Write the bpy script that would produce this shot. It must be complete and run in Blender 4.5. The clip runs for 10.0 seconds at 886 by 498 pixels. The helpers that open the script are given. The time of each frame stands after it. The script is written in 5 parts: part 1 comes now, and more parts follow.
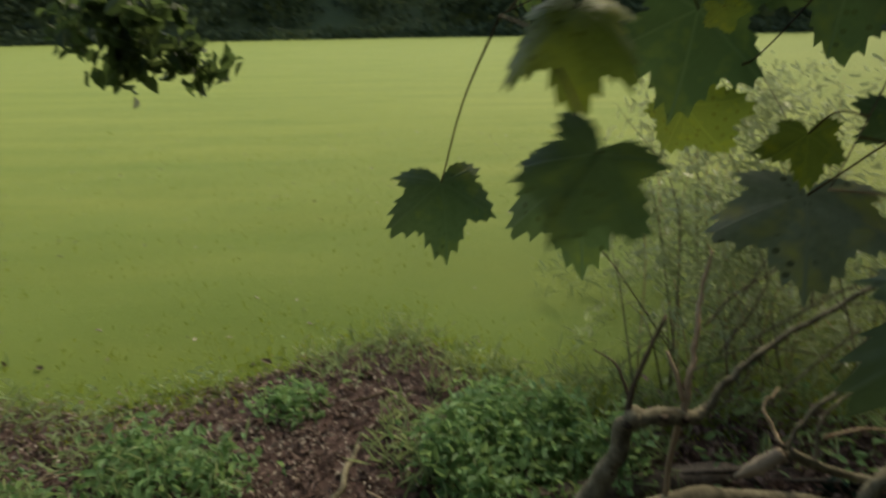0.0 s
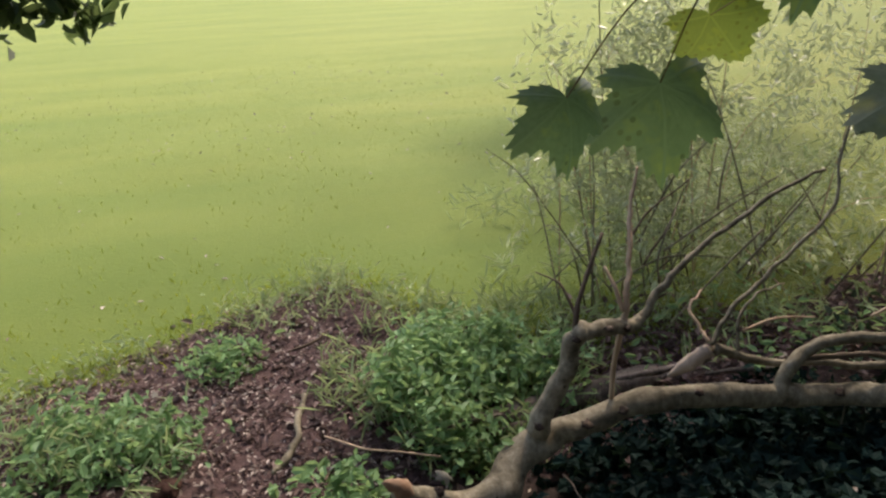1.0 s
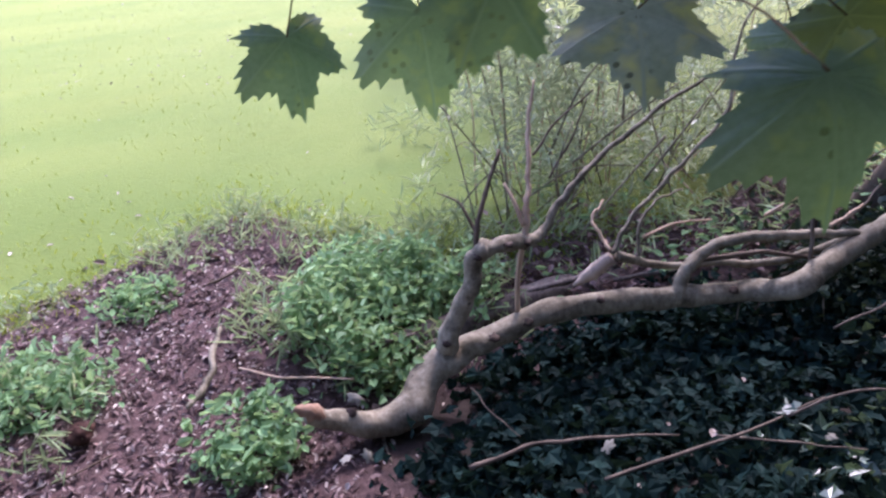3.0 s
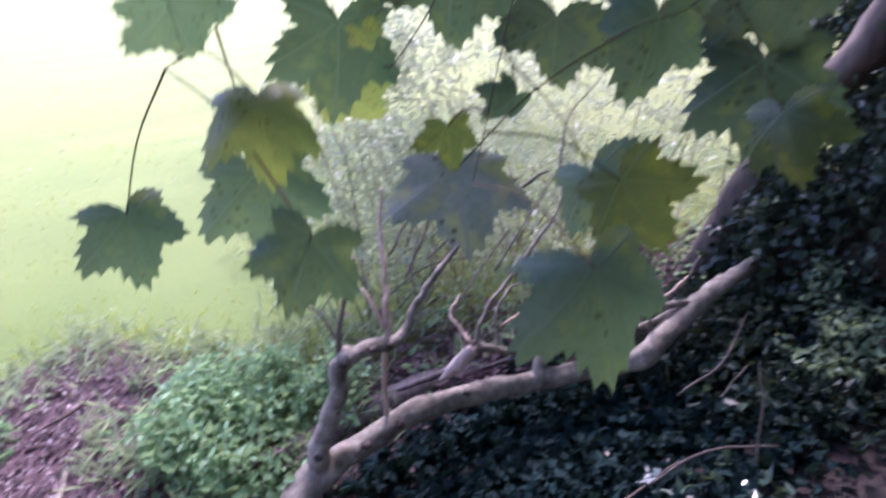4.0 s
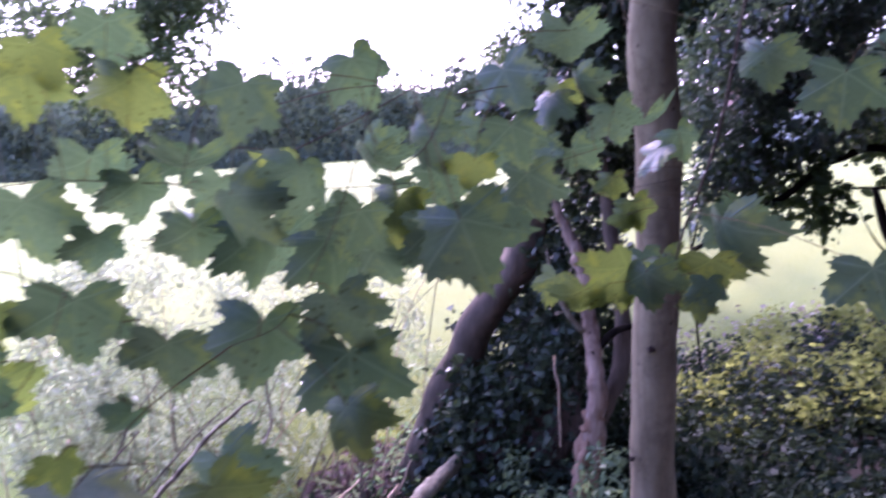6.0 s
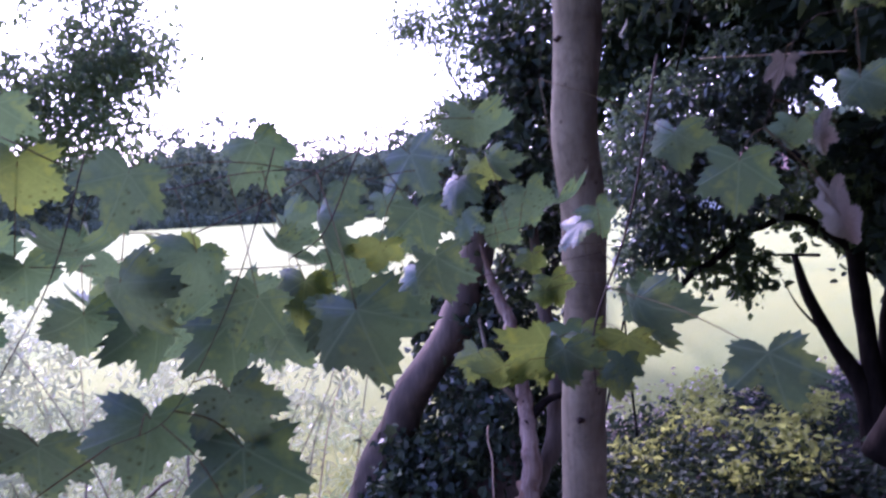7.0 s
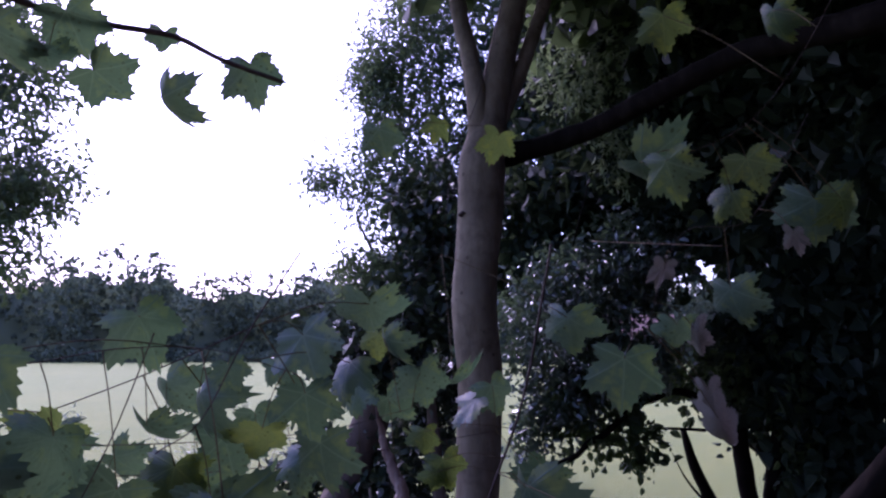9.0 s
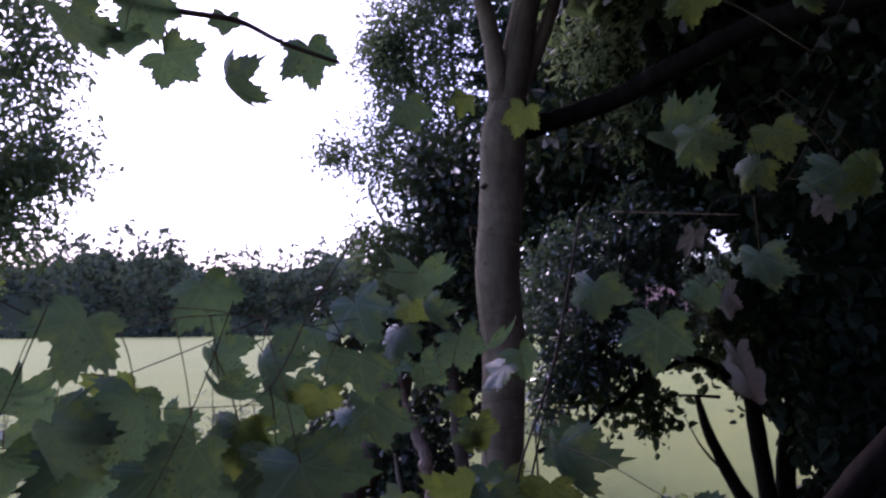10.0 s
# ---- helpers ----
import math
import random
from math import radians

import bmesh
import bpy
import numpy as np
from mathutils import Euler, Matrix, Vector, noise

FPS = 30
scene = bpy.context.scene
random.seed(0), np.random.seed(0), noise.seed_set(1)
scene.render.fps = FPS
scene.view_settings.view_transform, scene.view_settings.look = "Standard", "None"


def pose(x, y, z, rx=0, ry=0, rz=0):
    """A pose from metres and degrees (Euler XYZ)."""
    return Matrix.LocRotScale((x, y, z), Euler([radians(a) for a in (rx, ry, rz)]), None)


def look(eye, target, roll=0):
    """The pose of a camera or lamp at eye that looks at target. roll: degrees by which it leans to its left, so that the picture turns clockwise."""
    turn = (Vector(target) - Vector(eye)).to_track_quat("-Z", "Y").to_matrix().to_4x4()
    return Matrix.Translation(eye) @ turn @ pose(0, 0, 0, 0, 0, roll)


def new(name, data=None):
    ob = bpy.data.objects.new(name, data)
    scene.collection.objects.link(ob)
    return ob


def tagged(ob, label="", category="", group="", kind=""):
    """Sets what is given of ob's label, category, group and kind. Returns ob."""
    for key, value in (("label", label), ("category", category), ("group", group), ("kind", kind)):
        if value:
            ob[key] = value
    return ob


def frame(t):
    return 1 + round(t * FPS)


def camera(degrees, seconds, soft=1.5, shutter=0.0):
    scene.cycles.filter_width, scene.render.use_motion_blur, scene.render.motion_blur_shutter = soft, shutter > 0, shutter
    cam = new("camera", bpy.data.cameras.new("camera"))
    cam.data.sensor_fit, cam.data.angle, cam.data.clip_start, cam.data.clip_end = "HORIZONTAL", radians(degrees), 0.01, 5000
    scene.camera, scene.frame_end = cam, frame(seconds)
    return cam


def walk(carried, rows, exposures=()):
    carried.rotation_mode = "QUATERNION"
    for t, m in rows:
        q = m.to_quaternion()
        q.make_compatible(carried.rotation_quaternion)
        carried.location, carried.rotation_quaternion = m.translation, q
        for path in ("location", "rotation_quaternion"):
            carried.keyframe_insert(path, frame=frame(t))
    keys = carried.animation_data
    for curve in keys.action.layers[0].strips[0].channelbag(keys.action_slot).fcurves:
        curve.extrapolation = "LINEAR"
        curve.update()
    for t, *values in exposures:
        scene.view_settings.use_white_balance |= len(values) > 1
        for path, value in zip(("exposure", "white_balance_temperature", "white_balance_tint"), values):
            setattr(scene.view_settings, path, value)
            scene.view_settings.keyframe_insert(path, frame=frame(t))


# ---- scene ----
# ---- camera ----
cam = camera(63.8, 10.0, soft=2.3, shutter=0.4)
walk(cam, [
    (0.0, pose(0.001, 0.002, 1.504, 72.64, 0.94, 0.00)),
    (0.5, pose(-0.146, 0.004, 1.502, 67.75, 1.59, -9.21)),
    (1.0, pose(-0.186, 0.021, 1.495, 67.48, 2.58, -10.71)),
    (1.5, pose(-0.128, 0.015, 1.496, 62.44, 3.09, -12.72)),
    (2.0, pose(-0.084, 0.022, 1.492, 61.50, 3.79, -13.78)),
    (2.2, pose(-0.082, 0.003, 1.490, 59.86, 3.90, -14.61)),
    (3.3, pose(-0.006, -0.014, 1.506, 61.68, 4.02, -17.04)),
    (3.5, pose(-0.000, -0.022, 1.499, 63.01, 4.11, -19.11)),
    (4.0, pose(-0.017, -0.025, 1.558, 66.95, 3.98, -28.02)),
    (4.5, pose(-0.041, -0.077, 1.630, 72.91, 1.85, -38.55)),
    (5.0, pose(-0.051, -0.110, 1.650, 75.37, 3.39, -44.17)),
    (5.5, pose(-0.026, -0.129, 1.678, 76.90, 3.49, -45.33)),
    (5.8, pose(-0.025, -0.143, 1.706, 78.06, 3.86, -47.50)),
    (6.0, pose(0.006, -0.187, 1.674, 81.61, 3.41, -49.75)),
    (6.2, pose(0.048, -0.117, 1.684, 81.83, 4.12, -52.46)),
    (7.3, pose(0.046, -0.241, 1.715, 88.77, 2.70, -55.47)),
    (7.5, pose(0.004, -0.234, 1.743, 90.48, 2.82, -57.29)),
    (8.0, pose(0.027, -0.256, 1.747, 95.92, -0.48, -60.31)),
    (8.5, pose(-0.020, -0.256, 1.736, 97.54, 0.47, -61.30)),
    (9.0, pose(0.057, -0.229, 1.745, 98.18, -0.27, -61.98)),
    (9.5, pose(0.035, -0.185, 1.744, 97.48, 0.18, -62.89)),
    (10.0, pose(-0.006, -0.208, 1.737, 95.96, 0.28, -61.23)),
], exposures=[
    (0.0, 0.5, 8200, -4), (0.5, 0.95, 7800, 7), (1.0, 1.35, 7100, 15), (2.0, 1.85, 6150, 28), (3.5, 2.35, 5350, 43),
    (4.5, 2.6, 5250, 57), (5.2, 2.75, 5250, 61), (5.5, 2.8, 5250, 63), (6.2, 2.75, 5250, 66), (7.5, 2.25, 4950, 71), (8.5, 1.55, 4900, 68), (10.0, 1.15, 5300, 55)])

# ---- world and sun ----
SUN_AZ, SUN_EL = radians(31.0), radians(46.0)
world = bpy.data.worlds.new("sky")
scene.world = world
world.use_nodes = True
wn = world.node_tree.nodes
sky = wn.new("ShaderNodeTexSky")
sky.sky_type = "NISHITA"
sky.sun_disc = False
sky.sun_elevation, sky.sun_rotation = SUN_EL, SUN_AZ
sky.dust_density, sky.air_density = 3.0, 1.2
world.node_tree.links.new(sky.outputs[0], wn["Background"].inputs[0])
wn["Background"].inputs[1].default_value = 0.15
sun = new("sun", bpy.data.lights.new("sun", "SUN"))
sun.data.energy, sun.data.angle, sun.data.color = 1.3, radians(4.0), (1.0, 0.93, 0.8)
sun_way = Vector((math.sin(SUN_AZ) * math.cos(SUN_EL), math.cos(SUN_AZ) * math.cos(SUN_EL), math.sin(SUN_EL)))
sun.matrix_world = look(sun_way * 30, (0, 0, 0))


# ---- materials ----
def material(name):
    m = bpy.data.materials.new(name)
    m.use_nodes = True
    nt = m.node_tree
    return m, nt.nodes, nt.links.new, nt.nodes["Principled BSDF"]


def ramp(nodes, stops):
    r = nodes.new("ShaderNodeValToRGB")
    while len(r.color_ramp.elements) < len(stops):
        r.color_ramp.elements.new(0.5)
    for e, (p, c) in zip(r.color_ramp.elements, stops):
        e.position, e.color = p, (*c, 1)
    return r


def mixed(nodes, link, a, b, fac, blend="MIX"):
    n = nodes.new("ShaderNodeMix")
    n.data_type, n.blend_type = "RGBA", blend
    for sock, v in ((n.inputs[0], fac), (n.inputs[6], a), (n.inputs[7], b)):
        if isinstance(v, bpy.types.NodeSocket):
            link(v, sock)
        elif isinstance(v, tuple):
            sock.default_value = (*v, 1)
        else:
            sock.default_value = v
    return n.outputs[2]


def noise_tex(nodes, link, vec, scale, detail=4.0, rough=0.6):
    n = nodes.new("ShaderNodeTexNoise")
    n.inputs["Scale"].default_value, n.inputs["Detail"].default_value, n.inputs["Roughness"].default_value = scale, detail, rough
    if vec:
        link(vec, n.inputs["Vector"])
    return n.outputs["Fac"]


def bump(nodes, link, bsdf, height, strength, dist=0.01):
    b = nodes.new("ShaderNodeBump")
    b.inputs["Strength"].default_value, b.inputs["Distance"].default_value = strength, dist
    link(height, b.inputs["Height"])
    link(b.outputs[0], bsdf.inputs["Normal"])


def foliage_mat(name, dark, light, through_col, rough=0.5, trans=0.4, spots=False, gloss=0.2):
    """Thin leaf: diffuse and gloss on top, some light passing through."""
    m, nodes, link, bsdf = material(name)
    geo = nodes.new("ShaderNodeNewGeometry")
    info = nodes.new("ShaderNodeObjectInfo")
    tc = nodes.new("ShaderNodeTexCoord")
    add = nodes.new("ShaderNodeMath")
    add.operation = "ADD"
    link(geo.outputs["Random Per Island"], add.inputs[0])
    link(info.outputs["Random"], add.inputs[1])
    fr = nodes.new("ShaderNodeMath")
    fr.operation = "FRACT"
    link(add.outputs[0], fr.inputs[0])
    r = ramp(nodes, [(0.0, dark), (0.75, light), (1.0, tuple(min(1, c * 1.5) for c in light))])
    link(fr.outputs[0], r.inputs[0])
    grain = noise_tex(nodes, link, tc.outputs["Object"], 18.0)
    col = mixed(nodes, link, r.outputs[0], tuple(c * 0.6 for c in dark), grain)
    if spots:
        # Yellow-green patches paint sunlight coming through parts of the blade.
        patch = noise_tex(nodes, link, tc.outputs["Object"], 2.6, 3.0)
        pr = ramp(nodes, [(0.5, (0, 0, 0)), (0.66, (1, 1, 1))])
        link(patch, pr.inputs[0])
        col = mixed(nodes, link, col, (light[0] * 1.9, light[1] * 1.5, light[2] * 0.5), pr.outputs[0])
        shift = nodes.new("ShaderNodeVectorMath")
        shift.operation = "MULTIPLY_ADD"
        link(info.outputs["Random"], shift.inputs[0])
        shift.inputs[1].default_value = (40, 27, 0)
        link(tc.outputs["Object"], shift.inputs[2])
        vor = nodes.new("ShaderNodeTexVoronoi")
        vor.voronoi_dimensions = "2D"
        vor.inputs["Scale"].default_value = 9.0
        vor.inputs["Randomness"].default_value = 1.0
        link(shift.outputs[0], vor.inputs["Vector"])
        sr = ramp(nodes, [(0.13, (1, 1, 1)), (0.2, (0, 0, 0))])
        link(vor.outputs["Distance"], sr.inputs[0])
        big = noise_tex(nodes, link, shift.outputs[0], 1.6, 1.0)
        br = ramp(nodes, [(0.53, (0, 0, 0)), (0.56, (1, 1, 1))])
        link(big, br.inputs[0])
        both = mixed(nodes, link, sr.outputs[0], br.outputs[0], 1.0, "MULTIPLY")
        col = mixed(nodes, link, col, (0.012, 0.012, 0.008), both)
        xyz = nodes.new("ShaderNodeSeparateXYZ")
        link(tc.outputs["Object"], xyz.inputs[0])

        def calc(op, a, b):
            n = nodes.new("ShaderNodeMath")
            n.operation = op
            for sock, v in zip(n.inputs, (a, b)):
                if isinstance(v, bpy.types.NodeSocket):
                    link(v, sock)
                else:
                    sock.default_value = v
            return n.outputs[0]
        y = calc("SUBTRACT", xyz.outputs[1], 0.14)
        ang = calc("ARCTAN2", xyz.outputs[0], y)
        rad = calc("SQRT", calc("ADD", calc("MULTIPLY", y, y), calc("MULTIPLY", xyz.outputs[0], xyz.outputs[0])), 0.0)
        line = calc("MULTIPLY", calc("PINGPONG", ang, 0.48), rad)
        ribs = calc("ABSOLUTE", calc("SINE", calc("ADD", calc("MULTIPLY", rad, 34.0), calc("MULTIPLY", line, 55.0)), 0.0), 0.0)
        vr = ramp(nodes, [(0.004, (1, 1, 1)), (0.014, (0, 0, 0))])
        link(line, vr.inputs[0])
        rr = ramp(nodes, [(0.03, (0.3, 0.3, 0.3)), (0.16, (0, 0, 0))])
        link(ribs, rr.inputs[0])
        vein = mixed(nodes, link, vr.outputs[0], rr.outputs[0], 1.0, "LIGHTEN")
        col = mixed(nodes, link, col, tuple(c * 0.95 for c in light), vein)
        bump(nodes, link, bsdf, vein, 0.14, 0.02)
    link(col, bsdf.inputs["Base Color"])
    bsdf.inputs["Roughness"].default_value = rough
    bsdf.inputs["Specular IOR Level"].default_value = 0.35 if spots else gloss
    tr = nodes.new("ShaderNodeBsdfTranslucent")
    tcol = mixed(nodes, link, col, through_col, 0.65)
    link(tcol, tr.inputs[0])
    mix = nodes.new("ShaderNodeMixShader")
    mix.inputs[0].default_value = trans
    link(bsdf.outputs[0], mix.inputs[1])
    link(tr.outputs[0], mix.inputs[2])
    link(mix.outputs[0], nodes["Material Output"].inputs[0])
    return m


def bark_mat(name, a, b, c, scale=30.0, strength=0.5, stretch=0.25, mottle=0.0):
    m, nodes, link, bsdf = material(name)
    tc = nodes.new("ShaderNodeTexCoord")
    mp = nodes.new("ShaderNodeMapping")
    mp.inputs["Scale"].default_value = (1, 1, stretch)
    link(tc.outputs["Object"], mp.inputs["Vector"])
    n1 = noise_tex(nodes, link, mp.outputs[0], scale, 6.0, 0.65)
    n2 = noise_tex(nodes, link, tc.outputs["Object"], 4.0, 3.0)
    r = ramp(nodes, [(0.25, a), (0.5, b), (0.75, c)])
    link(n1, r.inputs[0])
    col = mixed(nodes, link, r.outputs[0], tuple(x * 0.45 for x in a), n2)
    if mottle:
        n3 = noise_tex(nodes, link, tc.outputs["Object"], 11.0, 5.0, 0.7)
        r3 = ramp(nodes, [(0.5, (0, 0, 0)), (0.66, (mottle, mottle, mottle))])
        link(n3, r3.inputs[0])
        col = mixed(nodes, link, col, tuple(x * 0.4 for x in a), r3.outputs[0])
        dots = nodes.new("ShaderNodeTexVoronoi")
        dots.inputs["Scale"].default_value = 26.0
        link(tc.outputs["Object"], dots.inputs["Vector"])
        r4 = ramp(nodes, [(0.1, (0.8, 0.8, 0.8)), (0.22, (0, 0, 0))])
        link(dots.outputs["Distance"], r4.inputs[0])
        r5 = ramp(nodes, [(0.52, (0, 0, 0)), (0.6, (1, 1, 1))])
        link(noise_tex(nodes, link, tc.outputs["Object"], 7.0, 2.0), r5.inputs[0])
        specks = mixed(nodes, link, r4.outputs[0], r5.outputs[0], 1.0, "MULTIPLY")
        col = mixed(nodes, link, col, tuple(x * 0.3 for x in a), specks)
    link(col, bsdf.inputs["Base Color"])
    bsdf.inputs["Roughness"].default_value = 0.85
    bsdf.inputs["Specular IOR Level"].default_value = 0.2
    bump(nodes, link, bsdf, n1, strength, 0.006)
    return m


M_SYC = foliage_mat("sycamore_green", (0.05, 0.095, 0.068), (0.1, 0.152, 0.102), (0.19, 0.32, 0.10), 0.36, 0.33, True)
M_SYC_Y = foliage_mat("sycamore_yellowing", (0.06, 0.105, 0.05), (0.115, 0.165, 0.06), (0.32, 0.42, 0.06), 0.38, 0.34, True)
# Grey leaf underside, lightened further with backlight and haze in the colour.
M_SYC_PALE = foliage_mat("sycamore_underside_backlit", (0.115, 0.155, 0.115), (0.2, 0.25, 0.185), (0.3, 0.4, 0.18), 0.6, 0.3, True)
M_SYC_DEAD = foliage_mat("withered_leaf", (0.14, 0.135, 0.105), (0.29, 0.28, 0.235), (0.3, 0.26, 0.2), 0.7, 0.25)
M_WILLOW = foliage_mat("shrub_leaf", (0.14, 0.185, 0.10), (0.5, 0.56, 0.38), (0.66, 0.72, 0.38), 0.3, 0.46, gloss=0.9)
M_IVY = foliage_mat("ivy_leaf", (0.016, 0.032, 0.018), (0.055, 0.088, 0.048), (0.1, 0.15, 0.05), 0.45, 0.1, gloss=0.4)
M_NETTLE = foliage_mat("herb_leaf", (0.09, 0.19, 0.08), (0.27, 0.445, 0.21), (0.44, 0.62, 0.24), 0.5, 0.35, gloss=0.2)
# Darkened copy of the ivy: shade below the limb is in its colour.
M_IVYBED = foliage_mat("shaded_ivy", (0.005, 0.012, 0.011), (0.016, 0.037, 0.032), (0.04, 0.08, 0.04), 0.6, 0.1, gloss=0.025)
# Near-black copy of the canopy leaf, with deep shade put into its colour.
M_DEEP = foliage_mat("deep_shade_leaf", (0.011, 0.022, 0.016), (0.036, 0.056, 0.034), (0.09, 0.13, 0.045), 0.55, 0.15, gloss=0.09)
M_TALLGRASS = foliage_mat("tall_grass", (0.17, 0.25, 0.12), (0.38, 0.48, 0.28), (0.5, 0.56, 0.25), 0.6, 0.4)
M_SAPLING = foliage_mat("sapling_leaf", (0.085, 0.14, 0.07), (0.24, 0.33, 0.18), (0.36, 0.46, 0.17), 0.45, 0.3, gloss=0.3)
M_HOLLY = foliage_mat("glossy_evergreen", (0.024, 0.05, 0.034), (0.085, 0.14, 0.088), (0.16, 0.24, 0.09), 0.3, 0.18, gloss=0.9)
# Weeds as lit by the sun: the sunlight is painted into this yellow-green.
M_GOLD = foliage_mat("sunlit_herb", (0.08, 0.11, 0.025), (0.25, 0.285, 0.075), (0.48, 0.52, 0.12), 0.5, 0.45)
M_CANOPY = foliage_mat("canopy_leaf", (0.018, 0.034, 0.018), (0.055, 0.085, 0.036), (0.19, 0.27, 0.09), 0.5, 0.38)
# Lifted base colour carries the haze over the distant trees.
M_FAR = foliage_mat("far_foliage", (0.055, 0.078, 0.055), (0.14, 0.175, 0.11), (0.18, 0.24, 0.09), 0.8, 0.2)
M_BLADE = foliage_mat("grass_blade", (0.14, 0.195, 0.02), (0.28, 0.32, 0.055), (0.48, 0.54, 0.07), 0.6, 0.4)
M_CHIP = foliage_mat("litter_chip", (0.055, 0.03, 0.029), (0.33, 0.235, 0.215), (0.2, 0.14, 0.08), 0.75, 0.1)
M_PALE = foliage_mat("pale_chip", (0.27, 0.215, 0.185), (0.58, 0.5, 0.44), (0.45, 0.36, 0.27), 0.7, 0.1)
M_BARK = bark_mat("smooth_grey_bark", (0.16, 0.125, 0.075), (0.30, 0.245, 0.152), (0.44, 0.37, 0.24), 26, 0.35, 0.25, 0.5)
M_FALLEN = bark_mat("fallen_bark", (0.13, 0.108, 0.072), (0.31, 0.268, 0.19), (0.52, 0.465, 0.35), 38, 0.9, 0.6, 0.85)
M_PALEWOOD = bark_mat("bare_wood", (0.42, 0.28, 0.18), (0.60, 0.44, 0.31), (0.74, 0.59, 0.45), 40, 0.5, 0.1)
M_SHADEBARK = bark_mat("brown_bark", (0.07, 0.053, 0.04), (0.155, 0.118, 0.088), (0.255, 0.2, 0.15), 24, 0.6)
M_SPLIT = bark_mat("split_wood", (0.36, 0.27, 0.2), (0.52, 0.42, 0.34), (0.66, 0.56, 0.47), 40, 0.6, 0.1, 0.4)
M_LOG = bark_mat("flaking_bark", (0.07, 0.055, 0.05), (0.26, 0.21, 0.18), (0.48, 0.41, 0.35), 40, 0.9, 0.5, 0.8)
M_SNAG = bark_mat("weathered_wood", (0.17, 0.10, 0.07), (0.40, 0.29, 0.22), (0.62, 0.5, 0.41), 60, 1.0, 0.06, 0.6)
M_RUST = bark_mat("torn_bark", (0.15, 0.075, 0.04), (0.33, 0.21, 0.14), (0.48, 0.35, 0.25), 30, 0.7)
# Bark for limbs against the sky; shade and backlight are put into its near-black.
M_SHADED_BARK = bark_mat("deep_shade_bark", (0.007, 0.0055, 0.004), (0.017, 0.013, 0.010), (0.035, 0.028, 0.021), 26, 0.6)
M_SHADED_BARK.node_tree.nodes["Principled BSDF"].inputs["Specular IOR Level"].default_value = 0.05
M_CLOD = bark_mat("damp_clod", (0.03, 0.012, 0.008), (0.07, 0.03, 0.02), (0.12, 0.055, 0.035), 60, 0.6, 1.0)
M_TWIG = bark_mat("twig_bark", (0.06, 0.04, 0.03), (0.14, 0.10, 0.07), (0.24, 0.18, 0.13), 50, 0.3)
M_KNOT = bark_mat("knot_bark", (0.03, 0.02, 0.015), (0.085, 0.058, 0.045), (0.19, 0.14, 0.10), 60, 0.9)
M_PETIOLE = bark_mat("petiole", (0.10, 0.06, 0.03), (0.16, 0.12, 0.05), (0.22, 0.16, 0.07), 50, 0.1)


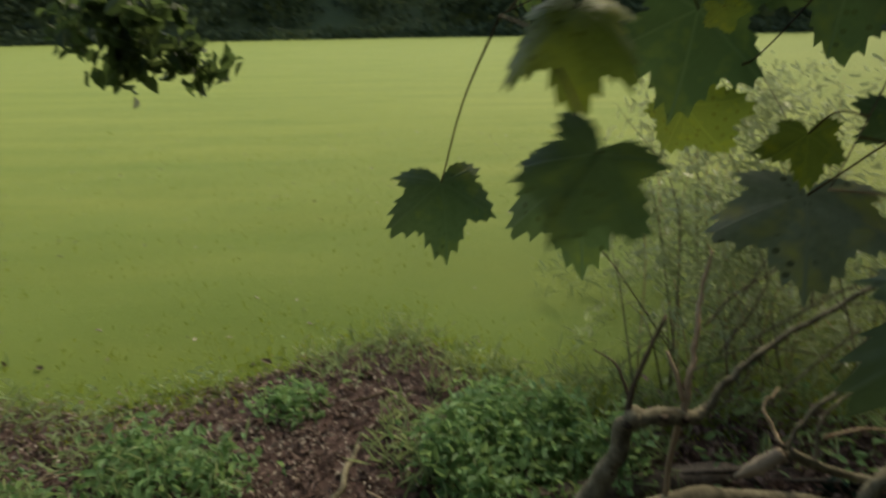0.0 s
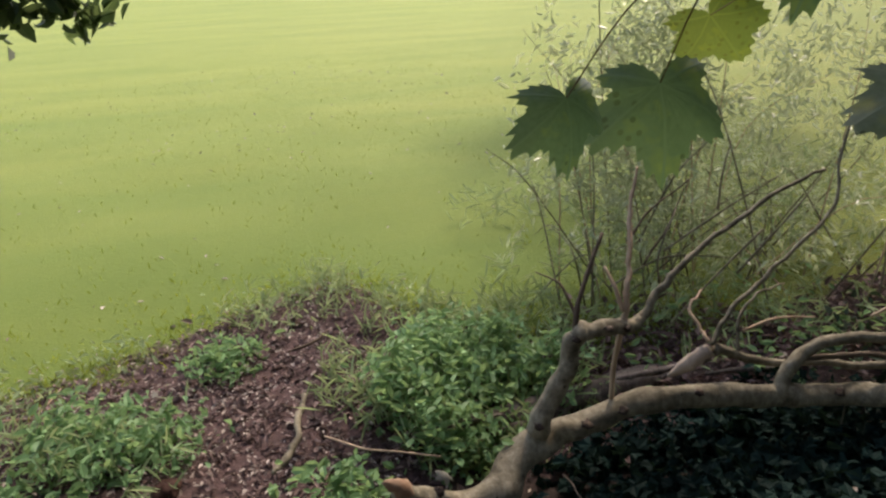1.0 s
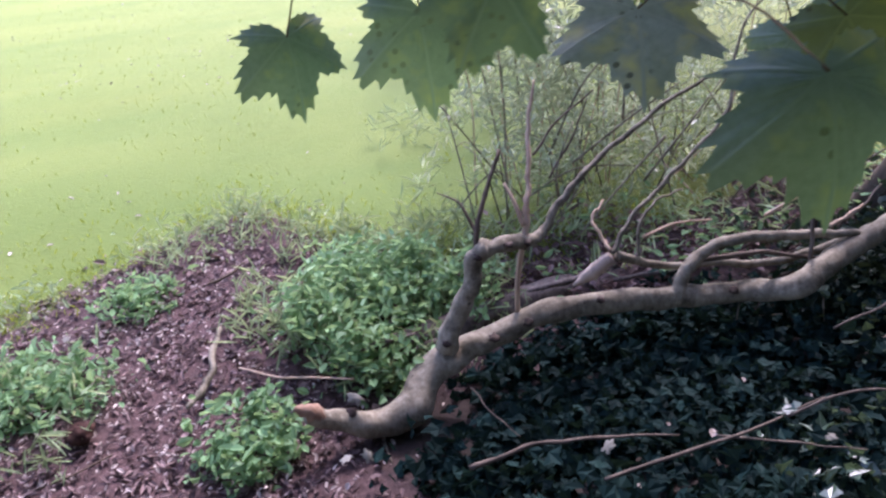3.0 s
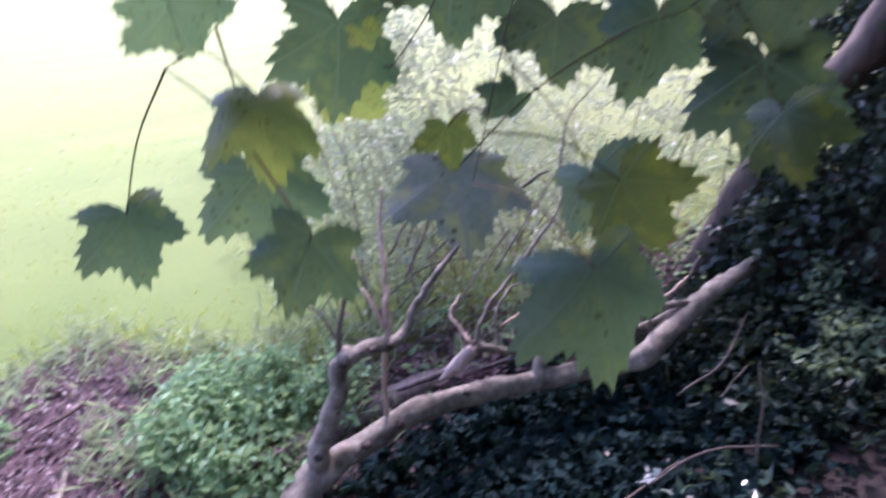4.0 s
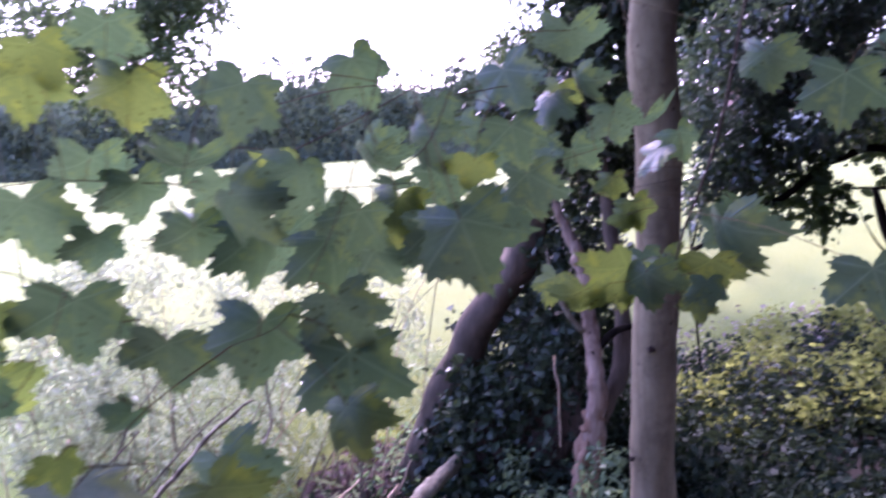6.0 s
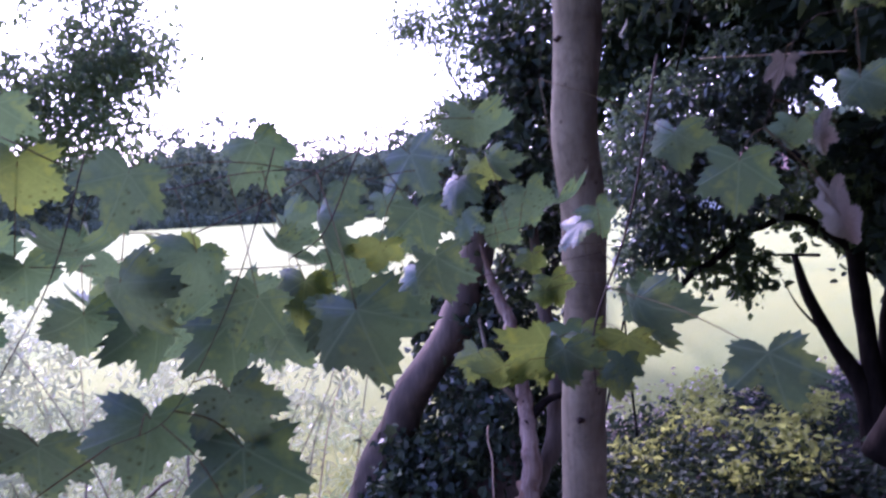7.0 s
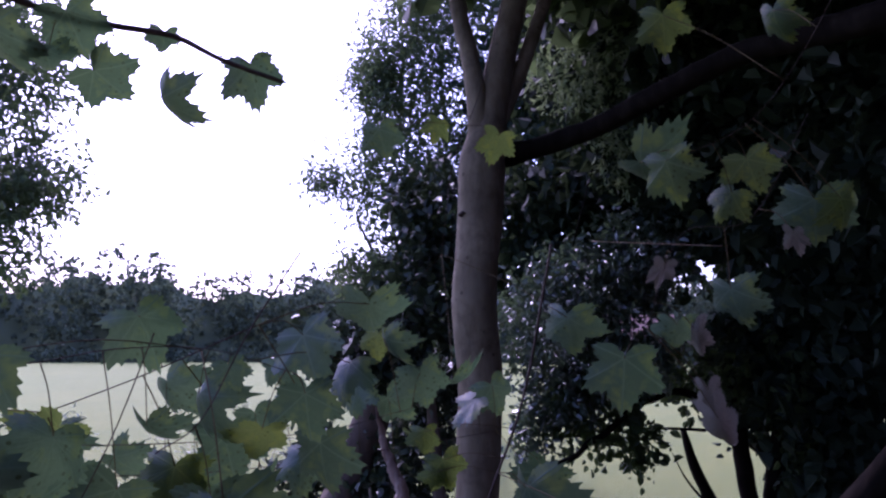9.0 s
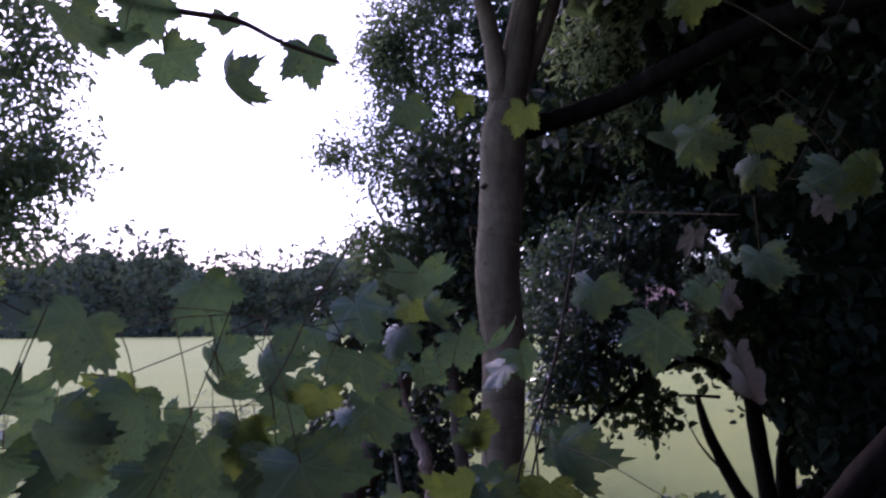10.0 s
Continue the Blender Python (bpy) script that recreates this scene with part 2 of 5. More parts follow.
def ground_mat():
    m, nodes, link, bsdf = material("meadow_and_soil")
    tc = nodes.new("ShaderNodeTexCoord")
    at = nodes.new("ShaderNodeAttribute")
    at.attribute_name = "soil"
    o = tc.outputs["Object"]
    fine, mid, big = noise_tex(nodes, link, o, 60, 5, 0.7), noise_tex(nodes, link, o, 1.3, 5, 0.65), noise_tex(nodes, link, o, 0.09, 4, 0.6)
    g1 = ramp(nodes, [(0.3, (0.085, 0.135, 0.018)), (0.7, (0.18, 0.225, 0.036))])
    link(fine, g1.inputs[0])
    g2 = ramp(nodes, [(0.35, (0.09, 0.145, 0.018)), (0.65, (0.2, 0.225, 0.045))])
    link(mid, g2.inputs[0])
    grass = mixed(nodes, link, g1.outputs[0], g2.outputs[0], 0.5)
    b = ramp(nodes, [(0.38, (0.19, 0.23, 0.034)), (0.62, (0.25, 0.26, 0.062))])
    link(big, b.inputs[0])
    grass = mixed(nodes, link, grass, b.outputs[0], 0.4)
    streak = nodes.new("ShaderNodeMapping")
    streak.inputs["Scale"].default_value = (0.22, 1.1, 1)
    streak.inputs["Rotation"].default_value = (0, 0, 0.12)
    link(o, streak.inputs["Vector"])
    st = ramp(nodes, [(0.36, (0.07, 0.128, 0.01)), (0.64, (0.21, 0.228, 0.04))])
    link(noise_tex(nodes, link, streak.outputs[0], 0.8, 5, 0.65), st.inputs[0])
    grass = mixed(nodes, link, grass, st.outputs[0], 0.45)
    # Darker, greener near strip: tree shade and backlit falloff put into the grass colour.
    near_shade = nodes.new("ShaderNodeAttribute")
    near_shade.attribute_name = "near_shade"
    grass = mixed(nodes, link, grass, (0.05, 0.1, 0.008), near_shade.outputs["Fac"])
    # Meadow towards +x painted dimmer against overexposure, and a little yellower.
    dimmed = nodes.new("ShaderNodeAttribute")
    dimmed.attribute_name = "dimmed"
    grass = mixed(nodes, link, grass, mixed(nodes, link, grass, (0.65, 0.615, 0.33), 1.0, "MULTIPLY"), dimmed.outputs["Fac"])
    s1 = ramp(nodes, [(0.3, (0.034, 0.017, 0.018)), (0.55, (0.115, 0.064, 0.064)), (0.78, (0.30, 0.2, 0.19))])
    link(noise_tex(nodes, link, o, 38, 6, 0.75), s1.inputs[0])
    soil = mixed(nodes, link, s1.outputs[0], (0.05, 0.03, 0.025), mid)
    # Soil darkened beneath ivy and limb; the shade there is painted in.
    dark_soil = nodes.new("ShaderNodeAttribute")
    dark_soil.attribute_name = "soil_shade"
    soil = mixed(nodes, link, soil, (0.022, 0.016, 0.012), dark_soil.outputs["Fac"])
    edge = nodes.new("ShaderNodeMath")
    edge.operation = "ADD"
    link(at.outputs["Fac"], edge.inputs[0])
    sc = nodes.new("ShaderNodeMath")
    sc.operation = "MULTIPLY_ADD"
    link(noise_tex(nodes, link, o, 9, 5, 0.7), sc.inputs[0])
    sc.inputs[1].default_value, sc.inputs[2].default_value = 0.9, -0.45
    link(sc.outputs[0], edge.inputs[1])
    er = ramp(nodes, [(0.42, (0, 0, 0)), (0.58, (1, 1, 1))])
    link(edge.outputs[0], er.inputs[0])
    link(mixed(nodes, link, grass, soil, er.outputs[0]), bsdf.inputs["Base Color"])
    bsdf.inputs["Roughness"].default_value = 0.9
    bsdf.inputs["Specular IOR Level"].default_value = 0.3
    sh = ramp(nodes, [(0.42, (0.25, 0.25, 0.25)), (0.58, (0, 0, 0))])
    link(edge.outputs[0], sh.inputs[0])
    link(sh.outputs[0], bsdf.inputs["Sheen Weight"])
    bsdf.inputs["Sheen Roughness"].default_value = 0.45
    bsdf.inputs["Sheen Tint"].default_value = (0.9, 0.95, 0.35, 1)
    bump(nodes, link, bsdf, fine, 0.6, 0.02)
    return m


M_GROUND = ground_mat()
M_RENDER = bark_mat("pale_render", (0.62, 0.58, 0.54), (0.72, 0.69, 0.65), (0.8, 0.77, 0.73), 3, 0.1, 1.0)
M_ROOF = bark_mat("roof_tiles", (0.13, 0.075, 0.06), (0.2, 0.12, 0.095), (0.28, 0.18, 0.145), 5, 0.4, 1.0)
M_PANE = bark_mat("dark_glass", (0.02, 0.025, 0.03), (0.03, 0.035, 0.04), (0.04, 0.045, 0.05), 2, 0.0, 1.0)
M_PANE.node_tree.nodes["Principled BSDF"].inputs["Roughness"].default_value = 0.1


# ---- builders ----
def part(name, data, mat, parent=None, label=""):
    """One mesh object from a bmesh or from (verts, faces)."""
    me = bpy.data.meshes.new(name)
    if isinstance(data, bmesh.types.BMesh):
        data.to_mesh(me)
        data.free()
        me.shade_smooth()
    else:
        me.from_pydata(data[0], [], data[1])
    me.materials.append(mat)
    ob = new(name, me)
    if parent:
        ob.parent = parent
    if label:
        ob["label"] = label
    return ob


def thing(name, place, label, category, group="", kind=""):
    ob = new(name)
    ob.location = place
    ob.empty_display_size = 0.1
    return tagged(ob, label, category, group, kind)


def smooth_path(pts, steps=5):
    p = [Vector(q) for q in pts]
    p = [p[0] * 2 - p[1]] + p + [p[-1] * 2 - p[-2]]
    out = []
    for i in range(1, len(p) - 2):
        a, b, c, d = p[i - 1:i + 3]
        for k in range(steps):
            t = k / steps
            out.append(0.5 * (2 * b + (c - a) * t + (2 * a - 5 * b + 4 * c - d) * t * t + (3 * b - a - 3 * c + d) * t ** 3))
    return out + [p[-2]]


def tube(pts, radii, base=(0, 0, 0), seg=9, steps=5, rough=0.08, seed=0, bm=None):
    """A limb: a smooth path with a swelling, uneven round section and closed ends."""
    bm = bm or bmesh.new()
    base = Vector(base)
    path = smooth_path([Vector(p) - base for p in pts], steps)
    n = len(path)
    rr = np.interp(np.linspace(0, 1, n), np.linspace(0, 1, len(radii)), radii)
    side, rings = None, []
    for i, q in enumerate(path):
        d = (path[min(i + 1, n - 1)] - path[max(i - 1, 0)]).normalized()
        side = (side - d * side.dot(d)).normalized() if side else d.orthogonal().normalized()
        up = d.cross(side)
        ring = []
        for k in range(seg):
            a = k / seg * math.tau
            w = side * math.cos(a) + up * math.sin(a)
            s = 1 + rough * 2 * noise.noise(Vector((q.x, q.y, q.z)) * (0.45 / max(rr[i], 0.004)) + w * 0.7 + Vector((seed, 0, 0)))
            ring.append(bm.verts.new(q + w * rr[i] * s))
        rings.append(ring)
    for a, b in zip(rings, rings[1:]):
        for k in range(seg):
            bm.faces.new((a[k], a[(k + 1) % seg], b[(k + 1) % seg], b[k]))
    bm.faces.new(rings[0][::-1])
    bm.faces.new(rings[-1])
    return bm


def leaf_quads(centres, ways, length, width, rng, fold=0.25, spread=0.5, lie=0.0, lobed=False):
    """Many small folded leaves; ways are the directions that they point in."""
    n = len(centres)
    ways = ways / np.maximum(np.linalg.norm(ways, axis=1, keepdims=True), 1e-6)
    rnd = rng.normal(size=(n, 3)) * (1 - lie) + np.array([0, 0, 2.0 * lie])
    side = np.cross(ways, rnd)
    side /= np.maximum(np.linalg.norm(side, axis=1, keepdims=True), 1e-6)
    nor = np.cross(side, ways)
    s = (1 + spread * (rng.random((n, 1)) - 0.5) * 2)
    L, W = length * s, width * s
    if lobed:
        tip, out = centres + ways * L / 2 - nor * L * 0.12, centres + ways * L * 0.08 - nor * L * 0.06
        v = np.stack([centres - ways * L / 2, centres - ways * L * 0.2 + side * W * 0.55, out + side * W * 0.24 + nor * W * 0.1, tip,
                      out - side * W * 0.24 + nor * W * 0.1, centres - ways * L * 0.2 - side * W * 0.55], 1).reshape(-1, 3)
        i = np.arange(n)[:, None] * 6
        return v, np.concatenate([i + [0, 1, 2], i + [0, 2, 3], i + [0, 3, 4], i + [0, 4, 5]], 0)
    low, high = centres - ways * L * 0.22 + nor * W * fold, centres + ways * L * 0.14 + nor * W * fold * 0.7
    v = np.stack([centres - ways * L / 2, low + side * W * 0.46, high + side * W * 0.4, centres + ways * L / 2 - nor * L * 0.1,
                  high - side * W * 0.4, low - side * W * 0.46], 1).reshape(-1, 3)
    i = np.arange(n)[:, None] * 6
    f = np.concatenate([i + [0, 1, 2, 3], i + [0, 3, 4, 5]], 0)
    return v, f


def cloud(blobs, n, length, width, seed, base=(0, 0, 0), clump=0.16, per=10, lean=(0, 0, -0.3), shell=0.35):
    """Leaves in sprays, spread unevenly through ellipsoids (x, y, z, rx, ry, rz)."""
    rng = np.random.default_rng(seed)
    b = np.array(blobs, float)
    w = (b[:, 3] * b[:, 4] * b[:, 5]) ** 0.7
    m = max(1, n // per)
    pick = rng.choice(len(b), m, p=w / w.sum())
    d = rng.normal(size=(m, 3))
    d /= np.linalg.norm(d, axis=1, keepdims=True)
    r = (shell + (1 - shell) * rng.random((m, 1))) ** 0.6
    r *= 1 + 0.25 * np.sin(d[:, :1] * 5 + pick[:, None]) * np.cos(d[:, 1:2] * 6)
    cl = b[pick, :3] + d * r * b[pick, 3:]
    spray = d + rng.normal(size=(m, 3)) * 0.6 + np.array(lean)
    spray /= np.linalg.norm(spray, axis=1, keepdims=True)
    k = np.repeat(np.arange(m), per)
    along = rng.random((len(k), 1)) - 0.5
    c = cl[k] + spray[k] * along * clump * 2 + rng.normal(size=(len(k), 3)) * clump * 0.28
    ways = spray[k] + rng.normal(size=(len(k), 3)) * 0.7 + np.array(lean) * 0.8
    return leaf_quads(c - np.array(base), ways, length, width, rng)


# ---- ground ----
EDGE = [(-400, -60), (-8, 2.0), (-2.1, 2.75), (-1.5, 2.63), (-1.1, 2.8), (-0.65, 3.12), (-0.2, 3.35), (0.1, 2.95), (0.45, 2.62), (0.9, 2.5), (1.6, 2.6), (2.6, 2.65), (4.0, 2.15), (5.0, 1.8), (5.8, 1.55), (6.65, 1.05), (7.6, 0.7), (12, -1), (400, -90)]


def field_edge(x):
    return np.interp(x, [e[0] for e in EDGE], [e[1] for e in EDGE])


def ground_z(x, y):
    dip = np.exp(-((x - 1.0) / 1.3) ** 2 - ((y - 1.7) / 0.75) ** 2)
    return -0.14 * dip - 0.02 + 0.025 * np.sin(x * 2.1 + 1) * np.sin(y * 2.7) * np.exp(-(x * x + y * y) / 60)


def build_ground():
    def axis(lo, hi):
        near = np.arange(lo, hi, 0.12)
        out = np.geomspace(0.15, 1800, 34)
        return np.concatenate([lo - out[::-1], near, near[-1] + out])
    xs, ys = axis(-4, 9), axis(-3, 7)
    X, Y = np.meshgrid(xs, ys)
    Z = ground_z(X, Y)
    nx = len(xs)
    v = np.stack([X, Y, Z], -1).reshape(-1, 3)
    i = (np.arange(len(ys) - 1)[:, None] * nx + np.arange(nx - 1)[None]).ravel()
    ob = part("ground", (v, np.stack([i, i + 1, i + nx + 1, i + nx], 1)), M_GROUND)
    ob.data.shade_smooth()
    a = ob.data.attributes.new("soil", "FLOAT", "POINT")
    s = np.clip(0.5 + (field_edge(v[:, 0]) - v[:, 1]) * 1.1, 0, 1)
    a.data.foreach_set("value", s.astype(np.float32))
    m = ob.data.attributes.new("near_shade", "FLOAT", "POINT")
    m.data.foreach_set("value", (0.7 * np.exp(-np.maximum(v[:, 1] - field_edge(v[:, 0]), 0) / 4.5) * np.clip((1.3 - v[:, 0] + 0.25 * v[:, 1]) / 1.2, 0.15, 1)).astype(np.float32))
    m = ob.data.attributes.new("dimmed", "FLOAT", "POINT")
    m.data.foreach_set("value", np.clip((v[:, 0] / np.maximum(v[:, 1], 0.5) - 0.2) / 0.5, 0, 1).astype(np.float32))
    m = ob.data.attributes.new("soil_shade", "FLOAT", "POINT")
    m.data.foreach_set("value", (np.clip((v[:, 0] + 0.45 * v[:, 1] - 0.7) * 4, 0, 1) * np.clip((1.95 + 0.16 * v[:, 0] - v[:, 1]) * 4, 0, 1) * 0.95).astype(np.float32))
    return tagged(ob, "mown sunlit meadow running into bare brown leaf-strewn soil", "ground", kind="structure")


build_ground()

# ---- distance ----
FAR = 112.0


def far_woods():
    """Belt of trees along the far side of the meadow."""
    rng = np.random.default_rng(5)
    blobs = []
    for k in range(150):
        az = radians(-62 + k * 1.25 + rng.uniform(-0.4, 0.4))
        d = FAR + rng.uniform(1.5, 16)
        h = rng.uniform(11.5, 16) + 1.5 * math.sin(k * 0.35)
        w = rng.uniform(2.6, 4.5)
        for z, s in ((h * 0.25, 1.0), (h * 0.52, 1.05), (h * 0.78, 0.75)):
            blobs.append((d * math.sin(az) + rng.uniform(-1, 1), d * math.cos(az) + rng.uniform(-1, 1), z, w * s, w * s, h * 0.24))
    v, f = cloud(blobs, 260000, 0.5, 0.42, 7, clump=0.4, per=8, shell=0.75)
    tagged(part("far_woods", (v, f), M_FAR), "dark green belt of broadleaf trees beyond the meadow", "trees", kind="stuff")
    bm = bmesh.new()
    cols = []
    for k in range(241):
        az = radians(-64 + k * 0.8)
        row = []
        for j in range(6):
            h = j / 5 * (12.0 + 1.3 * math.sin(k * 0.31) + 0.9 * math.sin(k * 0.83) + 2.4 * noise.noise(Vector((k * 0.7, 0, 5))))
            d = FAR + 7 + 2.5 * noise.noise(Vector((k * 0.4, j * 0.9, 0))) + 0.5 * h
            row.append(bm.verts.new((d * math.sin(az), d * math.cos(az), h - 0.3)))
        cols.append(row)
    for a, b in zip(cols, cols[1:]):
        for j in range(5):
            bm.faces.new((a[j], b[j], b[j + 1], a[j + 1]))
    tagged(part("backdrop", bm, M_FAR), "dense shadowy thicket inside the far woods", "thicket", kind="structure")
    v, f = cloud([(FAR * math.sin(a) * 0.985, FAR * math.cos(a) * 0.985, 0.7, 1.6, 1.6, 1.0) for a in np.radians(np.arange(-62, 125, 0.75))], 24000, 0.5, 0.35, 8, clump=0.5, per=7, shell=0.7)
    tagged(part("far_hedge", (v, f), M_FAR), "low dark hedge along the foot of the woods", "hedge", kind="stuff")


far_woods()


def house():
    """Pale house with a red-brown roof beyond the meadow, glimpsed through leaves."""
    o = Vector((60.047, 15.105, 0.0))
    t = thing("house", o, "pale rendered house with a red-brown tiled roof among trees", "house")
    ax = Vector((-o.y, o.x, 0)).normalized()
    fw = Vector((o.x, o.y, 0)).normalized()

    def slab(name, mat, u0, u1, d0, d1, z0, z1, label="", parent=None, ridge=0):
        bm = bmesh.new()
        vs = [bm.verts.new(ax * u + fw * d + Vector((0, 0, z))) for z in (z0, z1) for u, d in ((u0, d0), (u1, d0), (u1, d1), (u0, d1))]
        for q in ((0, 1, 2, 3), (4, 5, 6, 7), (0, 1, 5, 4), (1, 2, 6, 5), (2, 3, 7, 6), (3, 0, 4, 7)):
            bm.faces.new([vs[i] for i in q])
        if ridge:
            for i in (4, 5, 6, 7):
                vs[i].co += fw * ((d1 - d0) / 2 - 0.1) * (1 if i < 6 else -1)
        bmesh.ops.recalc_face_normals(bm, faces=bm.faces)
        ob = part(name, bm, mat, parent or t, label)
        ob.data.shade_flat()
        return ob
    slab("wall", M_RENDER, -4.5, 4.5, 0, 7, -0.05, 2.7)
    slab("roof", M_ROOF, -4.8, 4.8, -0.4, 7.4, 2.7, 5.0, "red-brown tiled roof", ridge=1)
    slab("chimney", M_ROOF, 2.6, 3.3, 3.0, 3.8, 4.4, 5.8)
    for u in (-3.2, -0.6, 2.0):
        w = slab("window", M_RENDER, u, u + 1.3, -0.08, 0.02, 0.9, 2.1)
        slab("pane", M_PANE, u + 0.1, u + 1.2, -0.1, -0.06, 1.0, 2.0, "dark glass", w)


house()


# ---- trees and branches ----
def knobbly(pts, amp, seed, n=3):
    """A path with small kinks, as dead twigs have."""
    rng = np.random.default_rng(seed)
    path = smooth_path(pts, n)
    return [path[0]] + [q + Vector(rng.normal(size=3)) * amp for q in path[1:-1]] + [path[-1]]


def limb(name, pts, radii, mat, parent, label="", seg=9, rough=0.08, seed=0, steps=5, kink=0.0):
    if kink:
        path = knobbly(pts, kink, seed + int(abs(pts[0][0]) * 1000), 4)
        at = np.linspace(0, len(radii) - 1, len(path))
        pts, radii, steps = path, [float(r) for r in np.interp(at, range(len(radii)), radii)], 3
    return part(name, tube(pts, radii, parent.location if parent else (0, 0, 0), seg, steps, rough, seed), mat, parent, label)


def knot(place, r, parent, mat=None):
    bm = bmesh.new()
    bmesh.ops.create_icosphere(bm, subdivisions=2, radius=r)
    for v in bm.verts:
        v.co *= 1 + 0.75 * noise.noise(v.co / r * 1.9 + Vector(place) * 9)
        v.co.z *= 0.8
        v.co += Vector(place) - parent.location
    return part("knot", bm, mat or M_KNOT, parent)


def fallen_tree():
    t = thing("fallen_tree", (0.208, 1.695, -0.050), "fallen grey-barked tree limb propped low over ivy, broken root end splintered", "fallen tree")
    limb("trunk", [(-0.077, 1.671, 0.065), (0.019, 1.690, -0.010), (0.135, 1.703, -0.070), (0.244, 1.734, -0.060), (0.334, 1.804, -0.007), (0.435, 1.838, 0.030), (0.567, 1.837, 0.063), (0.732, 1.836, 0.111), (0.902, 1.838, 0.112), (1.092, 1.826, 0.088), (1.312, 1.810, 0.060), (1.507, 1.781, 0.052), (1.609, 1.682, 0.108), (1.818, 1.729, 0.151), (2.019, 1.763, 0.207), (2.247, 1.798, 0.234), (2.502, 1.842, 0.253)],
         [0.028, 0.033, 0.045, 0.058, 0.056, 0.047, 0.04, 0.039, 0.041, 0.041, 0.039, 0.039, 0.047, 0.041, 0.038, 0.034, 0.026], M_FALLEN, t, seg=20, rough=0.16, steps=8)
    limb("splinter", [(-0.027, 1.682, 0.023), (-0.081, 1.663, 0.086), (-0.112, 1.652, 0.113)], [0.03, 0.022, 0.006], M_RUST, t, "torn reddish-brown broken end", rough=0.3)
    limb("limb", [(0.388, 1.819, 0.068), (0.445, 1.825, 0.181), (0.502, 1.837, 0.308), (0.526, 1.849, 0.388), (0.595, 1.848, 0.403), (0.704, 1.884, 0.374), (0.776, 1.913, 0.388), (0.860, 1.935, 0.484), (0.968, 1.964, 0.563), (1.123, 1.982, 0.657), (1.277, 1.992, 0.742), (1.427, 1.999, 0.790)],
         [0.036, 0.033, 0.03, 0.029, 0.026, 0.024, 0.016, 0.0115, 0.0095, 0.008, 0.007, 0.005], M_FALLEN, t, seg=12, rough=0.2, kink=0.0028)
    limb("stub", [(0.526, 1.849, 0.388), (0.537, 1.873, 0.465), (0.585, 1.924, 0.550), (0.661, 1.992, 0.660)], [0.011, 0.009, 0.008, 0.006], M_TWIG, t, "dark bare upright stub", rough=0.2)
    limb("stub", [(0.535, 1.874, 0.445), (0.518, 1.907, 0.494), (0.502, 1.947, 0.529), (0.459, 2.048, 0.526)], [0.006, 0.005, 0.004, 0.002], M_TWIG, t)
    limb("upright", [(0.700, 1.885, 0.382), (0.725, 1.924, 0.478), (0.762, 2.004, 0.580), (0.796, 2.086, 0.685), (0.847, 2.161, 0.812)], [0.012, 0.010, 0.009, 0.008, 0.004], M_PALEWOOD, t, "pale bare upright shoot with peeling bark", rough=0.25, kink=0.0028)
    limb("twig", [(0.701, 1.895, 0.425), (0.688, 1.938, 0.491), (0.671, 1.989, 0.544)], [0.008, 0.007, 0.005], M_PALEWOOD, t)
    limb("prop", [(0.688, 1.871, 0.378), (0.667, 1.869, 0.245), (0.658, 1.854, 0.117)], [0.010, 0.009, 0.009], M_PALEWOOD, t, "pale thin shoot below the limb")
    limb("side_limb", [(1.940, 1.785, 0.188), (1.695, 1.840, 0.106), (1.472, 1.877, 0.124), (1.261, 1.920, 0.137), (1.053, 1.920, 0.221)], [0.016, 0.015, 0.014, 0.014, 0.018], M_FALLEN, t, kink=0.0028)
    limb("cut_end", [(1.041, 1.927, 0.216), (0.974, 1.940, 0.163), (0.912, 1.960, 0.112)], [0.024, 0.03, 0.006], M_SPLIT, t, "pale split wood at a broken end", rough=0.2)
    limb("curl", [(1.035, 1.929, 0.246), (1.017, 1.988, 0.283), (1.016, 2.038, 0.335), (1.080, 2.084, 0.361)], [0.0065, 0.006, 0.005, 0.003], M_PALEWOOD, t, kink=0.004)
    limb("side_limb", [(1.041, 1.927, 0.232), (1.136, 1.974, 0.340), (1.263, 2.001, 0.430), (1.404, 2.015, 0.542), (1.518, 2.042, 0.650), (1.637, 2.174, 0.890), (1.862, 2.222, 1.055)], [0.008, 0.0085, 0.0075, 0.007, 0.006, 0.004, 0.002], M_FALLEN, t, rough=0.25, kink=0.0028)
    limb("twig", [(1.147, 1.927, 0.200), (1.168, 1.977, 0.286), (1.248, 2.010, 0.355), (1.370, 2.038, 0.369)], [0.007, 0.006, 0.005, 0.003], M_FALLEN, t, kink=0.0028)
    limb("twig", [(1.172, 1.953, 0.255), (1.309, 1.971, 0.274), (1.461, 1.974, 0.256)], [0.006, 0.005, 0.003], M_PALEWOOD, t)
    limb("side_limb", [(1.236, 1.809, 0.072), (1.276, 1.835, 0.157), (1.401, 1.855, 0.224), (1.572, 1.831, 0.235), (1.741, 1.797, 0.222), (1.907, 1.756, 0.214)], [0.028, 0.024, 0.021, 0.019, 0.017, 0.014], M_FALLEN, t, kink=0.0028)
    limb("stub", [(1.697, 1.718, 0.110), (1.711, 1.765, 0.279), (1.775, 1.825, 0.502)], [0.008, 0.007, 0.004], M_SHADEBARK, t, kink=0.003)
